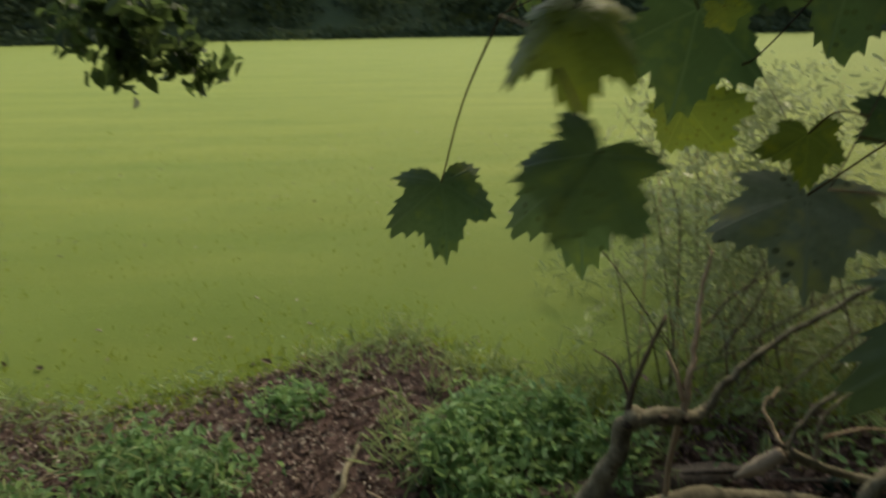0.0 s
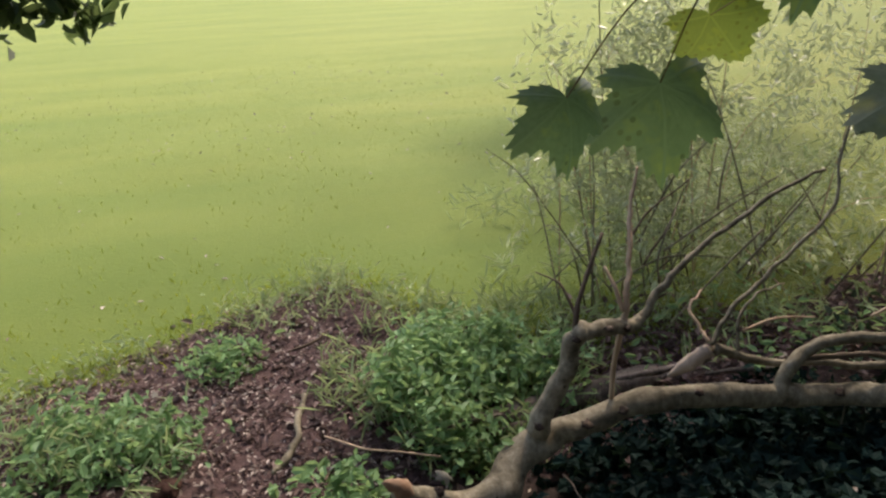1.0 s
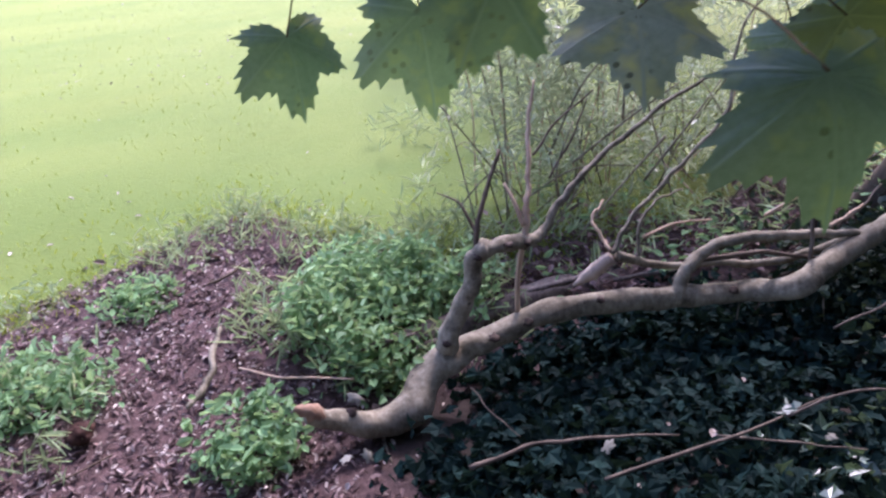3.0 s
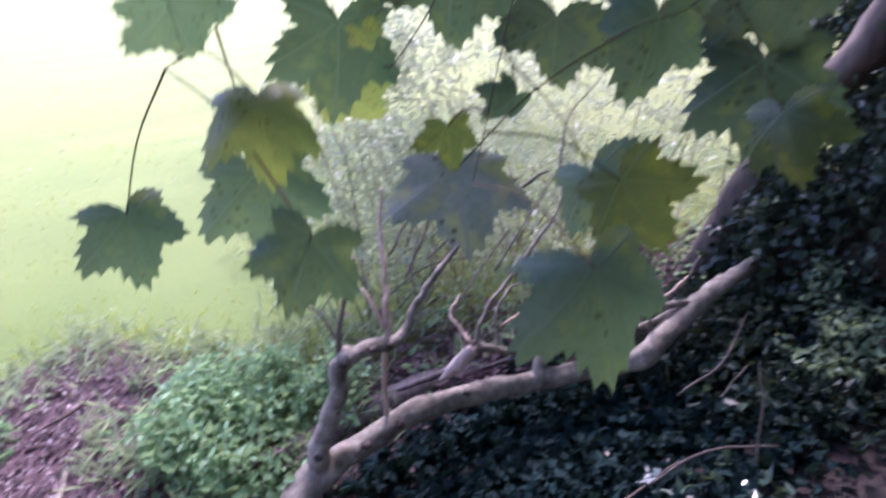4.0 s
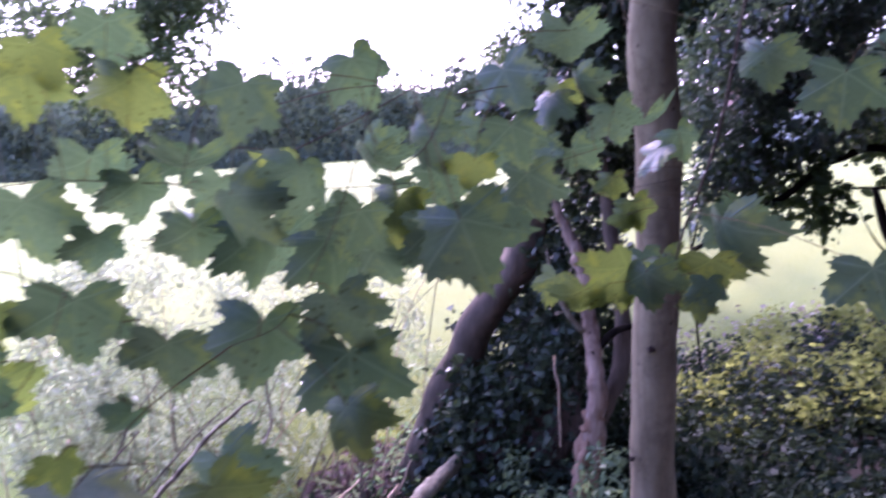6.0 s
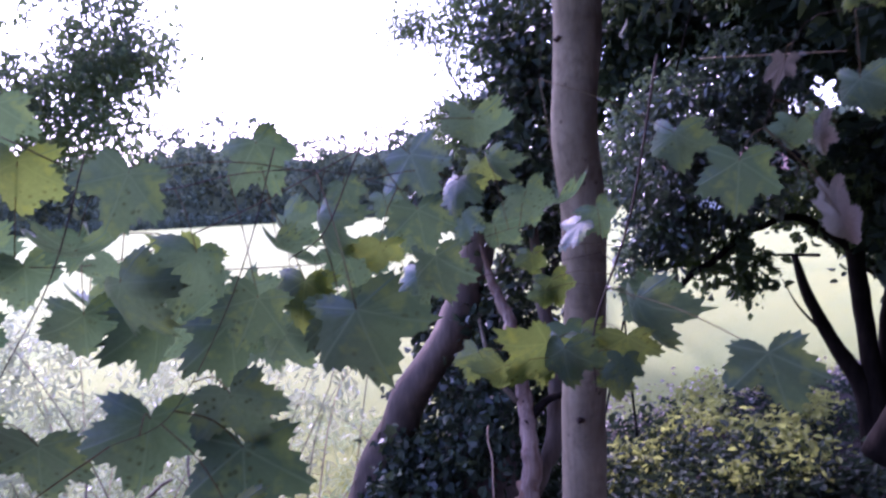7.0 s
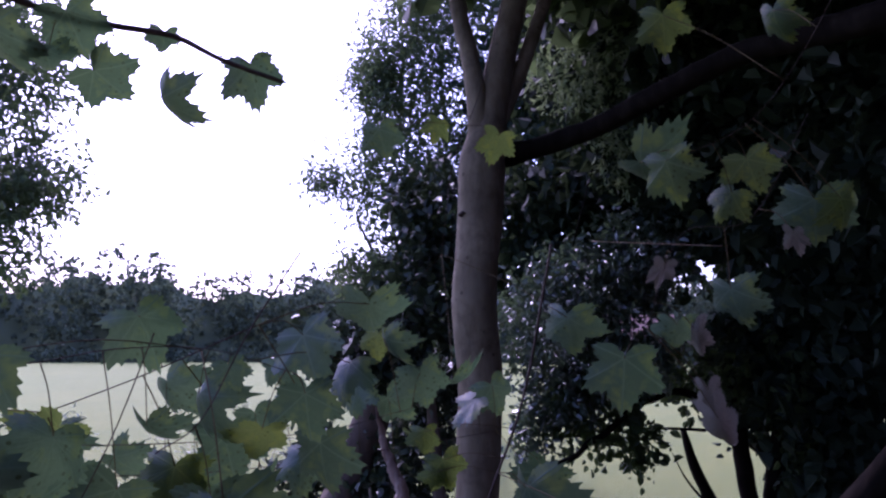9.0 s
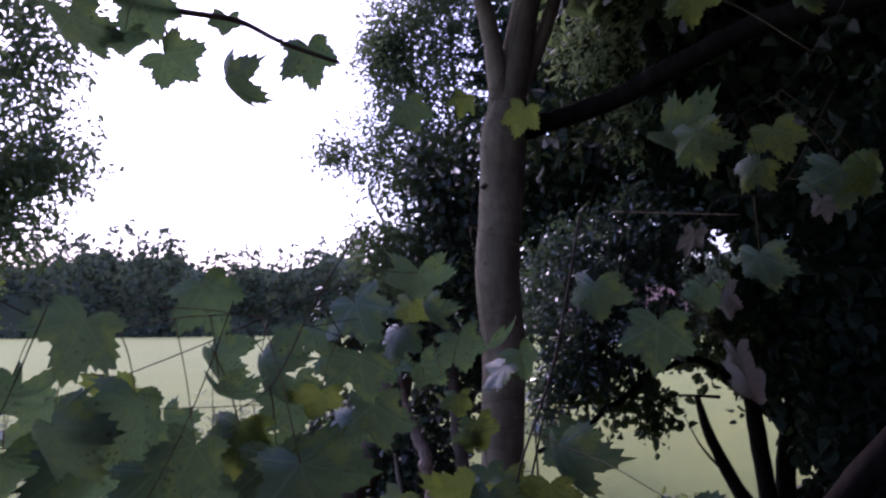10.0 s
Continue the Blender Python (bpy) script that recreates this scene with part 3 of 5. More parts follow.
    for pts in ([(1.475, 1.779, 0.015), (1.462, 1.764, -0.058), (1.468, 1.748, -0.138)], [(1.725, 1.678, 0.089), (1.728, 1.662, 0.014), (1.731, 1.645, -0.050)],
                [(1.616, 1.719, -0.037), (1.529, 1.734, -0.029)], [(0.854, 1.968, 0.472), (0.856, 1.988, 0.566), (0.941, 2.055, 0.688)]):
        limb("twig", pts, [0.004, 0.0035, 0.002], M_FALLEN, t, seg=5)
    for p, r in (((0.677, 1.800, 0.119), 0.018), ((0.554, 1.796, 0.089), 0.019), ((0.391, 1.791, 0.118), 0.018), ((0.928, 1.785, 0.154), 0.014), ((0.623, 1.820, 0.414), 0.014),
                 ((0.697, 1.858, 0.384), 0.014), ((0.519, 1.823, 0.390), 0.015), ((0.049, 1.700, 0.006), 0.018), ((1.436, 1.771, 0.079), 0.019), ((1.615, 1.709, 0.090), 0.019)):
        knot(p, r * 0.95, t)


fallen_tree()


def old_log():
    t = thing("old_log", (0.377, 1.886, 0.000), "old rotting log with flaking brown bark lying in the weeds", "log")
    limb("log", [(0.046, 2.038, -0.055), (0.297, 2.077, -0.055), (0.533, 2.154, -0.087), (0.883, 2.210, -0.087), (1.225, 2.285, -0.137), (1.600, 2.221, -0.165), (2.015, 1.993, -0.278)], [0.025, 0.042, 0.05, 0.055, 0.06, 0.06, 0.05], M_LOG, t, rough=0.25, seg=12)
    limb("bark_flake", [(0.157, 2.138, -0.105), (0.267, 2.147, -0.086), (0.379, 2.178, -0.117)], [0.006, 0.018, 0.006], M_FALLEN, t, "lifted strip of grey bark", rough=0.3)
    for pts in ([(0.085, 1.976, 0.006), (0.209, 2.007, 0.011), (0.335, 2.031, 0.004)], [(0.281, 2.009, -0.057), (0.393, 2.041, -0.061), (0.490, 2.082, -0.073)], [(0.817, 2.160, -0.012), (0.988, 2.165, -0.005), (1.172, 2.186, -0.013)], [(1.192, 2.175, -0.058), (1.368, 2.165, -0.059), (1.543, 2.145, -0.072)]):
        limb("bark_flake", pts, [0.006, 0.016, 0.004], M_LOG, t, rough=0.4, seg=7)


old_log()


def main_tree():
    t = thing("sycamore_tree", (2.513, 0.953, 0.000), "young sycamore with smooth grey trunk forking into three stems", "tree")
    b = [(2.152, 0.795, -0.126), (2.128, 0.777, 0.459), (2.101, 0.762, 0.734), (2.105, 0.755, 0.983), (2.112, 0.739, 1.347), (2.115, 0.732, 1.643), (2.089, 0.742, 1.904), (2.133, 0.741, 2.188), (2.154, 0.744, 2.347), (2.203, 0.731, 2.556), (2.266, 0.711, 2.798), (2.387, 0.673, 3.254), (2.547, 0.672, 3.941)]
    limb("trunk", b, [0.085, 0.074, 0.07, 0.071, 0.07, 0.071, 0.072, 0.073, 0.078, 0.058, 0.05, 0.045, 0.03], M_BARK, t, seg=18, rough=0.05, steps=6)
    limb("stem", [(2.156, 0.739, 2.376), (2.158, 0.760, 2.567), (2.175, 0.795, 2.741), (2.201, 0.856, 2.974), (2.294, 1.004, 3.653)], [0.05, 0.036, 0.032, 0.03, 0.02], M_BARK, t, seg=12)
    limb("stem", [(2.229, 0.721, 2.521), (2.292, 0.670, 2.696), (2.348, 0.634, 2.856), (2.468, 0.593, 3.160), (2.694, 0.535, 3.742)], [0.034, 0.028, 0.026, 0.025, 0.015], M_BARK, t, seg=12)
    limb("limb", [(2.214, 0.722, 2.398), (2.256, 0.615, 2.422), (2.274, 0.424, 2.464), (2.249, 0.216, 2.528), (2.180, -0.041, 2.590), (2.084, -0.257, 2.580), (1.969, -0.433, 2.551), (1.762, -0.694, 2.539)], [0.045, 0.036, 0.034, 0.035, 0.034, 0.036, 0.04, 0.04], M_SHADED_BARK, t, "dark crooked limb rising from the trunk", seg=12)
    for p, r in (((2.027, 0.732, 1.007), 0.012), ((2.028, 0.802, 0.630), 0.010), ((2.064, 0.771, 2.180), 0.014), ((2.075, 0.715, 0.638), 0.008)):
        knot(p, r, t)
    # Crown above the view, added for shade; last blob shades the near sprigs.
    v, f = cloud([(2.3, 0.9, 4.1, 1.3, 1.3, 0.6), (1.3, 0.5, 3.8, 1.1, 1.1, 0.5), (2.2, -0.7, 3.9, 1.2, 1.1, 0.6), (3.3, 0.2, 4.2, 1.2, 1.2, 0.7), (1.0, -0.6, 4.0, 1.1, 1.0, 0.5), (3.0, 3.4, 5.0, 1.15, 0.9, 0.4)], 18000, 0.12, 0.11, 65, t.location, clump=0.22)
    part("crown", (v, f), M_CANOPY, t)


main_tree()


def snag():
    t = thing("dead_snag", (2.088, 1.050, 0.000), "slim dead tree with pale bare wood and torn bark", "dead tree")
    limb("trunk", [(2.502, 1.265, -0.402), (2.506, 1.258, -0.201), (2.506, 1.258, 0.074), (2.514, 1.243, 0.339), (2.532, 1.207, 0.518), (2.549, 1.219, 0.779), (2.567, 1.250, 1.029), (2.564, 1.299, 1.208), (2.560, 1.367, 1.363), (2.543, 1.397, 1.519)],
         [0.05, 0.049, 0.043, 0.041, 0.038, 0.034, 0.029, 0.023, 0.017, 0.006], M_SNAG, t, seg=16, rough=0.26, kink=0.004)
    limb("torn_bark", [(2.500, 1.262, -0.402), (2.503, 1.256, -0.1), (2.504, 1.253, 0.2), (2.518, 1.232, 0.42), (2.538, 1.207, 0.56)], [0.055, 0.052, 0.048, 0.045, 0.03], M_RUST, t, "torn reddish-brown bark round the foot", seg=16, rough=0.45, kink=0.004)
    limb("torn_bark", [(2.422, 1.245, -0.237), (2.425, 1.261, -0.052), (2.446, 1.243, 0.261), (2.483, 1.216, 0.445)], [0.046, 0.038, 0.032, 0.006], M_RUST, t, "torn reddish-brown bark", rough=0.4, steps=9)
    limb("shoot", [(2.513, 1.244, 0.878), (2.464, 1.293, 0.975), (2.442, 1.332, 1.100), (2.448, 1.362, 1.221)], [0.012, 0.011, 0.009, 0.005], M_FALLEN, t)
    limb("shoot", [(2.529, 1.213, 0.785), (2.615, 1.152, 0.868), (2.704, 1.078, 0.883)], [0.02, 0.016, 0.010], M_SHADED_BARK, t)
    limb("shoot", [(2.577, 1.230, 0.474), (2.663, 1.167, 0.662), (2.718, 1.168, 0.939), (2.745, 1.229, 1.256), (2.820, 1.303, 1.613)], [0.038, 0.037, 0.032, 0.03, 0.02], M_SHADEBARK, t, "brown ivy-shaded second stem", rough=0.2)


snag()


def leaning_tree():
    t = thing("leaning_tree", (1.953, 1.824, 0.000), "leaning ivy-clad tree trunk with grey-brown bark", "tree")
    limb("trunk", [(2.411, 2.307, -0.358), (2.501, 2.137, 0.213), (2.586, 1.957, 0.644), (2.644, 1.829, 0.873), (2.701, 1.711, 1.075), (2.741, 1.649, 1.240), (2.773, 1.598, 1.387), (2.857, 1.554, 1.647), (2.943, 1.502, 1.945), (3.146, 1.545, 2.441)], [0.11, 0.095, 0.09, 0.085, 0.088, 0.08, 0.075, 0.07, 0.065, 0.05], M_SHADEBARK, t, seg=22, rough=0.15)
    v, f = cloud([(2.567, 1.815, 0.332, 0.22, 0.22, 0.28), (2.560, 1.652, 0.030, 0.28, 0.25, 0.3), (2.659, 1.592, 0.358, 0.2, 0.2, 0.35), (2.740, 1.556, 0.674, 0.16, 0.16, 0.3), (2.393, 1.798, -0.250, 0.35, 0.3, 0.25), (2.526, 2.046, 0.228, 0.13, 0.13, 0.17), (2.553, 1.884, 0.494, 0.15, 0.15, 0.18), (2.501, 2.212, -0.129, 0.15, 0.15, 0.15), (2.517, 1.441, -0.225, 0.25, 0.2, 0.25), (3.011, 1.783, 0.717, 0.14, 0.14, 0.25), (2.805, 1.543, 1.135, 0.15, 0.12, 0.3)]
        + [(2.645, 1.399, 1.671, 0.16, 0.16, 0.14), (2.695, 1.314, 1.890, 0.18, 0.18, 0.18), (2.807, 1.317, 2.124, 0.18, 0.18, 0.2), (2.909, 1.340, 2.404, 0.2, 0.2, 0.2), (2.526, 1.582, 1.769, 0.2, 0.2, 0.12), (3.265, 1.669, 0.971, 0.28, 0.25, 0.4), (3.048, 2.006, 0.612, 0.25, 0.25, 0.35), (3.013, 1.793, 0.096, 0.3, 0.25, 0.3), (3.299, 1.609, 0.290, 0.22, 0.2, 0.4), (3.157, 1.511, 1.547, 0.2, 0.2, 0.3), (3.066, 2.029, 1.136, 0.25, 0.2, 0.2)], 21000, 0.042, 0.036, 21, t.location, clump=0.09, per=8)
    part("ivy", (v, f), M_IVY, t, "dense dark glossy ivy")
    bm = bmesh.new()
    for k, p in enumerate(((2.623, 1.824, 0.193), (2.666, 1.674, -0.080), (2.757, 1.623, 0.319), (2.505, 1.815, -0.342))):
        r = bmesh.ops.create_icosphere(bm, subdivisions=3, radius=0.2)
        for v in r["verts"]:
            v.co = Vector((v.co.x, v.co.y, v.co.z * 1.5)) * (1 + 0.5 * noise.noise(v.co * 9 + Vector((k, 0, 0)))) + Vector(p) - t.location
    part("ivy_core", bm, M_KNOT, t, "tangled dark ivy stems")


leaning_tree()


def shrub():
    """Leafy shrub of upright shoots with narrow grey-green leaves."""
    foot = Vector((1.289, 2.409, 0.000))
    t = thing("leafy_shrub", foot, "bushy shrub with narrow grey-green leaves on thin arching shoots", "shrub")
    rng = np.random.default_rng(11)
    blobs = [(1.060, 3.077, 0.717, 0.30, 0.30, 0.32), (1.371, 3.044, 0.424, 0.3, 0.3, 0.34), (1.614, 3.138, 0.845, 0.40, 0.4, 0.40), (1.509, 3.310, 1.093, 0.30, 0.3, 0.28), (1.888, 3.085, 0.503, 0.3, 0.32, 0.36),
             (2.182, 3.120, 0.911, 0.45, 0.42, 0.45), (2.294, 2.899, 0.372, 0.34, 0.34, 0.4), (0.841, 3.154, 1.081, 0.10, 0.10, 0.14), (1.677, 3.386, 0.497, 0.45, 0.5, 0.5), (2.023, 3.193, 0.168, 0.4, 0.4, 0.5), (2.296, 3.252, 0.770, 0.32, 0.35, 0.35), (1.331, 3.322, 0.898, 0.28, 0.3, 0.3), (2.084, 2.912, -0.261, 0.4, 0.3, 0.3), (1.244, 3.142, 0.313, 0.35, 0.35, 0.35)]
    blobs += [(2.118, 2.943, 1.153, 0.35, 0.35, 0.2), (2.594, 2.700, 1.126, 0.35, 0.35, 0.2), (2.961, 2.475, 1.237, 0.3, 0.35, 0.25), (0.813, 3.061, 0.476, 0.22, 0.22, 0.3), (0.935, 3.125, 0.999, 0.2, 0.2, 0.25), (1.119, 2.833, 0.188, 0.3, 0.25, 0.25), (1.125, 3.235, 1.084, 0.35, 0.35, 0.3), (1.507, 3.304, 1.108, 0.35, 0.35, 0.3), (1.014, 2.956, 0.660, 0.4, 0.35, 0.3), (1.423, 3.014, 0.671, 0.4, 0.35, 0.35), (1.184, 2.788, 0.413, 0.4, 0.3, 0.25), (1.680, 2.657, 0.276, 0.4, 0.3, 0.25), (2.42, 2.35, 0.66, 0.28, 0.25, 0.28), (2.55, 2.3, 0.95, 0.28, 0.25, 0.28), (2.38, 2.5, 0.85, 0.3, 0.3, 0.3)]
    for k, b in enumerate(blobs):
        for j in range(2):
            tip = Vector(b[:3]) + Vector(rng.normal(size=3)) * b[3] * 0.8
            start = Vector((foot.x + (b[0] - foot.x) * 0.7 + rng.normal() * 0.2, foot.y + (b[1] - foot.y) * 0.7 + rng.normal() * 0.15, -0.03))
            mid = start.lerp(tip, 0.5) + Vector((rng.normal() * 0.12, rng.normal() * 0.12, 0.18))
            limb("shoot", [start, mid, tip], [0.0045, 0.003, 0.001], M_FALLEN if (k + j) % 3 else M_PALEWOOD, t, seg=5, seed=k)
    for k, pts in enumerate(([(1.186, 2.572, 0.301), (1.400, 2.470, 0.509), (1.575, 2.429, 0.630)], [(1.453, 2.442, 0.220), (1.594, 2.358, 0.488), (1.732, 2.389, 0.625)], [(1.130, 2.703, 0.287), (1.251, 2.652, 0.595), (1.410, 2.633, 0.768)], [(1.364, 2.488, 0.494), (1.366, 2.487, 0.639), (1.410, 2.521, 0.763)], [(1.482, 2.352, 0.446), (1.288, 2.349, 0.259), (1.095, 2.335, 0.067)], [(0.969, 2.605, 0.148), (1.220, 2.608, 0.254), (1.532, 2.555, 0.232)])):
        limb("shoot", pts, [0.0055, 0.0045, 0.0025], M_FALLEN, t, seg=7, rough=0.2, seed=90 + k)
    v, f = cloud(blobs, 10500, 0.043, 0.013, 12, t.location, clump=0.1, per=13, lean=(0, 0, -0.25), shell=0.15)
    part("leaves", (v, f), M_WILLOW, t)


shrub()


def hedge_bush(name, label, blobs, n, size, mat, seed, foot, shoots=6, clump=0.1, trunk_r=0.02, per=8, shell=0.35, cat="bush", wide=0.75, bark=None):
    t = thing(name, foot, label, cat)
    rng = np.random.default_rng(seed)
    for k in range(shoots):
        b = blobs[k % len(blobs)]
        tip = Vector(b[:3]) + Vector(rng.normal(size=3)) * b[3] * 0.4
        s = Vector(foot) + Vector((rng.normal() * 0.08, rng.normal() * 0.08, -0.03))
        mid = s.lerp(tip, 0.55) + Vector((rng.normal() * 0.15, rng.normal() * 0.15, 0.1))
        limb("stem", [s, mid, tip], [trunk_r, trunk_r * 0.7, trunk_r * 0.2], bark or M_SHADED_BARK, t, seg=7, seed=k)
    v, f = cloud(blobs, n, size, size * wide, seed, t.location, clump=clump, per=per, shell=shell)
    part("leaves", (v, f), mat, t)
    return t


# dark holly-like bush behind the sycamore trunk
hedge_bush("evergreen_bush", "dark evergreen bush with small glossy leaves behind the sycamore",
           [(4.191, 1.261, 1.901, 0.35, 0.35, 0.4), (4.370, 1.025, 2.111, 0.4, 0.4, 0.35), (4.401, 0.906, 1.695, 0.36, 0.35, 0.3), (4.220, 1.175, 1.461, 0.26, 0.25, 0.25), (4.534, 0.775, 2.327, 0.4, 0.4, 0.3), (4.070, 1.303, 1.239, 0.15, 0.15, 0.2), (4.3, 0.62, 1.8, 0.1, 0.1, 0.1)],
           11000, 0.044, M_HOLLY, 31, (4.551, 1.429, 0.000), 1, 0.09, 0.009, wide=0.55)

hedge_bush("feathery_bush", "feathery bush with fine narrow leaves rising beside the sycamore",
           [(4.17, 0.79, 3.5, 0.25, 0.25, 0.3), (4.2, 0.52, 3.56, 0.25, 0.25, 0.3), (4.13, 1.06, 3.43, 0.22, 0.22, 0.26), (4.3, 0.8, 3.0, 0.2, 0.2, 0.3)],
           3000, 0.05, M_SAPLING, 34, (4.5, 1.75, 0.000), 1, 0.09, 0.008, wide=0.3)

# small leafy growth at the snag's foot
hedge_bush("elder_sapling", "small grey-green sapling growing at the foot of the dead snag",
           [(2.314, 1.294, 0.143, 0.16, 0.14, 0.14), (2.362, 1.101, 0.338, 0.14, 0.12, 0.14), (2.128, 1.308, 0.068, 0.16, 0.14, 0.12), (2.248, 1.105, 0.092, 0.14, 0.12, 0.1), (2.386, 1.512, 0.253, 0.1, 0.1, 0.1)],
           1100, 0.032, M_SAPLING, 33, (2.196, 1.147, 0.000), 6, 0.06, 0.006, per=7, wide=0.5)

# many-stemmed dark tree at the meadow's edge
def stemmed_tree():
    foot = Vector((4.975, 0.306, -0.02))
    t = thing("multi_stemmed_tree", foot, "dark many-stemmed small tree with bare branching stems at the meadow edge", "tree")
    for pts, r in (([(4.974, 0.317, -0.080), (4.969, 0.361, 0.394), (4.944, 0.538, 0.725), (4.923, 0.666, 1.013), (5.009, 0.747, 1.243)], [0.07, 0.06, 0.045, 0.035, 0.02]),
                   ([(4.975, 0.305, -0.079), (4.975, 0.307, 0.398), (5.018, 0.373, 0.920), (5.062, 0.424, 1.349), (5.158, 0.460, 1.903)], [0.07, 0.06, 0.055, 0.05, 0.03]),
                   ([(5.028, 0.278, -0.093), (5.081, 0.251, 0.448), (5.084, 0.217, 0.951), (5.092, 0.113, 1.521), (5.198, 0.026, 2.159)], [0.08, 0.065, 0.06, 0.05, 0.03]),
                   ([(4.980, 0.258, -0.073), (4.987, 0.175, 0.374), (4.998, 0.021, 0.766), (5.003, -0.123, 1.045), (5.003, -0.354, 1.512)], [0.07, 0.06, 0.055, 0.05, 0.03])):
        limb("stem", pts, r, M_SHADED_BARK, t, seg=10, seed=len(r))
    limb("branch", [(5.067, 0.380, 1.239), (4.650, 0.629, 1.484), (4.397, 0.870, 1.441), (4.059, 1.094, 1.231), (3.758, 1.400, 1.017)], [0.028, 0.024, 0.021, 0.018, 0.014], M_SHADED_BARK, t, kink=0.006)
    limb("branch", [(4.935, 0.595, 1.251), (4.694, 0.787, 1.274), (4.436, 0.998, 1.281)], [0.012, 0.008, 0.002], M_SHADED_BARK, t)
    limb("branch", [(4.942, 0.554, 0.742), (4.914, 0.710, 0.921), (4.896, 0.803, 1.105)], [0.012, 0.007, 0.002], M_SHADED_BARK, t)
    v, f = cloud([(4.993, 0.098, 1.699, 0.6, 0.5, 0.35), (5.135, 0.612, 1.572, 0.4, 0.4, 0.25), (5.003, -0.118, 1.248, 0.3, 0.3, 0.3), (4.339, 0.976, 1.206, 0.25, 0.25, 0.15), (4.284, 1.157, 1.381, 0.3, 0.3, 0.25)], 3600, 0.06, 0.04, 41, t.location, clump=0.12)
    part("leaves", (v, f), M_CANOPY, t)
    t.location += Vector((0.06, -0.11, 0))


stemmed_tree()
limb("dark_tree", [(3.193, 0.030, 0.621), (3.201, -0.098, 0.901), (3.204, -0.255, 1.129), (3.186, -0.571, 1.549)], [0.07, 0.065, 0.06, 0.05], M_SHADED_BARK, None, seg=12)
tagged(bpy.data.objects["dark_tree"], "dark leaning tree stem in deep shade", "tree stem")

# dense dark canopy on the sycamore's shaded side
# Blobs with y below -1 and the last one are added to block skylight.
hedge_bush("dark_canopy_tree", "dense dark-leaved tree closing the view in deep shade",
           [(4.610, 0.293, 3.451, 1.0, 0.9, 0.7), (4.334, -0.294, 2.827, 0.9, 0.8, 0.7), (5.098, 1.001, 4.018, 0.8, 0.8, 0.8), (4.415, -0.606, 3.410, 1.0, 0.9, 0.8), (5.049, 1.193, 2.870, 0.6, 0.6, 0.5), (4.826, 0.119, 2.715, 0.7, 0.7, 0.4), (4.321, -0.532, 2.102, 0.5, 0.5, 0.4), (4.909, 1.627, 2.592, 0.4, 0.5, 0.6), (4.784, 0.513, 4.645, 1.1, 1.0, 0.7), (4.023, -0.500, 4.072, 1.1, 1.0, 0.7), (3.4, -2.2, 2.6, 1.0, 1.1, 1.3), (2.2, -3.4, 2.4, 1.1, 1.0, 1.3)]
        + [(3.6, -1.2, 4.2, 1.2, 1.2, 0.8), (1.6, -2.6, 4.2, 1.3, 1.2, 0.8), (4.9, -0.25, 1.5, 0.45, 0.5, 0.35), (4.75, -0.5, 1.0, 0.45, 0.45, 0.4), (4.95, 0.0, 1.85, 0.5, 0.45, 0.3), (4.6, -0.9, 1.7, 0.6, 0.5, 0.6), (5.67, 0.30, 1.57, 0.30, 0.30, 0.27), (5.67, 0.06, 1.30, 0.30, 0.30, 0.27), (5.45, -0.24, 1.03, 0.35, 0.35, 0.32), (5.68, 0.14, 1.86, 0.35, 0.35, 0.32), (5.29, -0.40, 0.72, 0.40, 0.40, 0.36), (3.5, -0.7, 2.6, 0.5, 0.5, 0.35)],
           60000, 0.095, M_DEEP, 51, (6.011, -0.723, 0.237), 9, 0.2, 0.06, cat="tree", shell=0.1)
# Dark mass set farther back to close holes in the canopy.
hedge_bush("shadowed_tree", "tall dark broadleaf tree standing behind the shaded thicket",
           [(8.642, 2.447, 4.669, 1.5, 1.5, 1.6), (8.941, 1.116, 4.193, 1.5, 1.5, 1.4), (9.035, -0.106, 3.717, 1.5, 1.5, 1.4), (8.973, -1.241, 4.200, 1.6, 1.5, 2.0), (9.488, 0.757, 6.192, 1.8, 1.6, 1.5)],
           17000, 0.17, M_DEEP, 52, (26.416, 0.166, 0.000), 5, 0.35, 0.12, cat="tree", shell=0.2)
hedge_bush("birch_like_tree", "backlit tree with fine hanging leaves against the bright sky",
           [(7.824, 4.325, 5.334, 0.95, 1.0, 1.2), (7.591, 3.708, 3.420, 0.8, 0.9, 1.1), (7.599, 4.692, 3.956, 0.5, 0.7, 0.8), (7.552, 4.765, 5.319, 0.35, 0.5, 0.7), (7.189, 5.277, 3.861, 0.35, 0.4, 0.25), (7.242, 4.130, 2.316, 0.7, 0.8, 0.7), (8.108, 3.794, 6.763, 1.2, 1.2, 1.0), (7.195, 4.580, 2.669, 0.5, 0.5, 0.3)],
           44000, 0.058, M_CANOPY, 53, (13.532, 5.882, 0.000), 8, 0.2, 0.07, cat="tree", shell=0.15, wide=0.5, per=11)

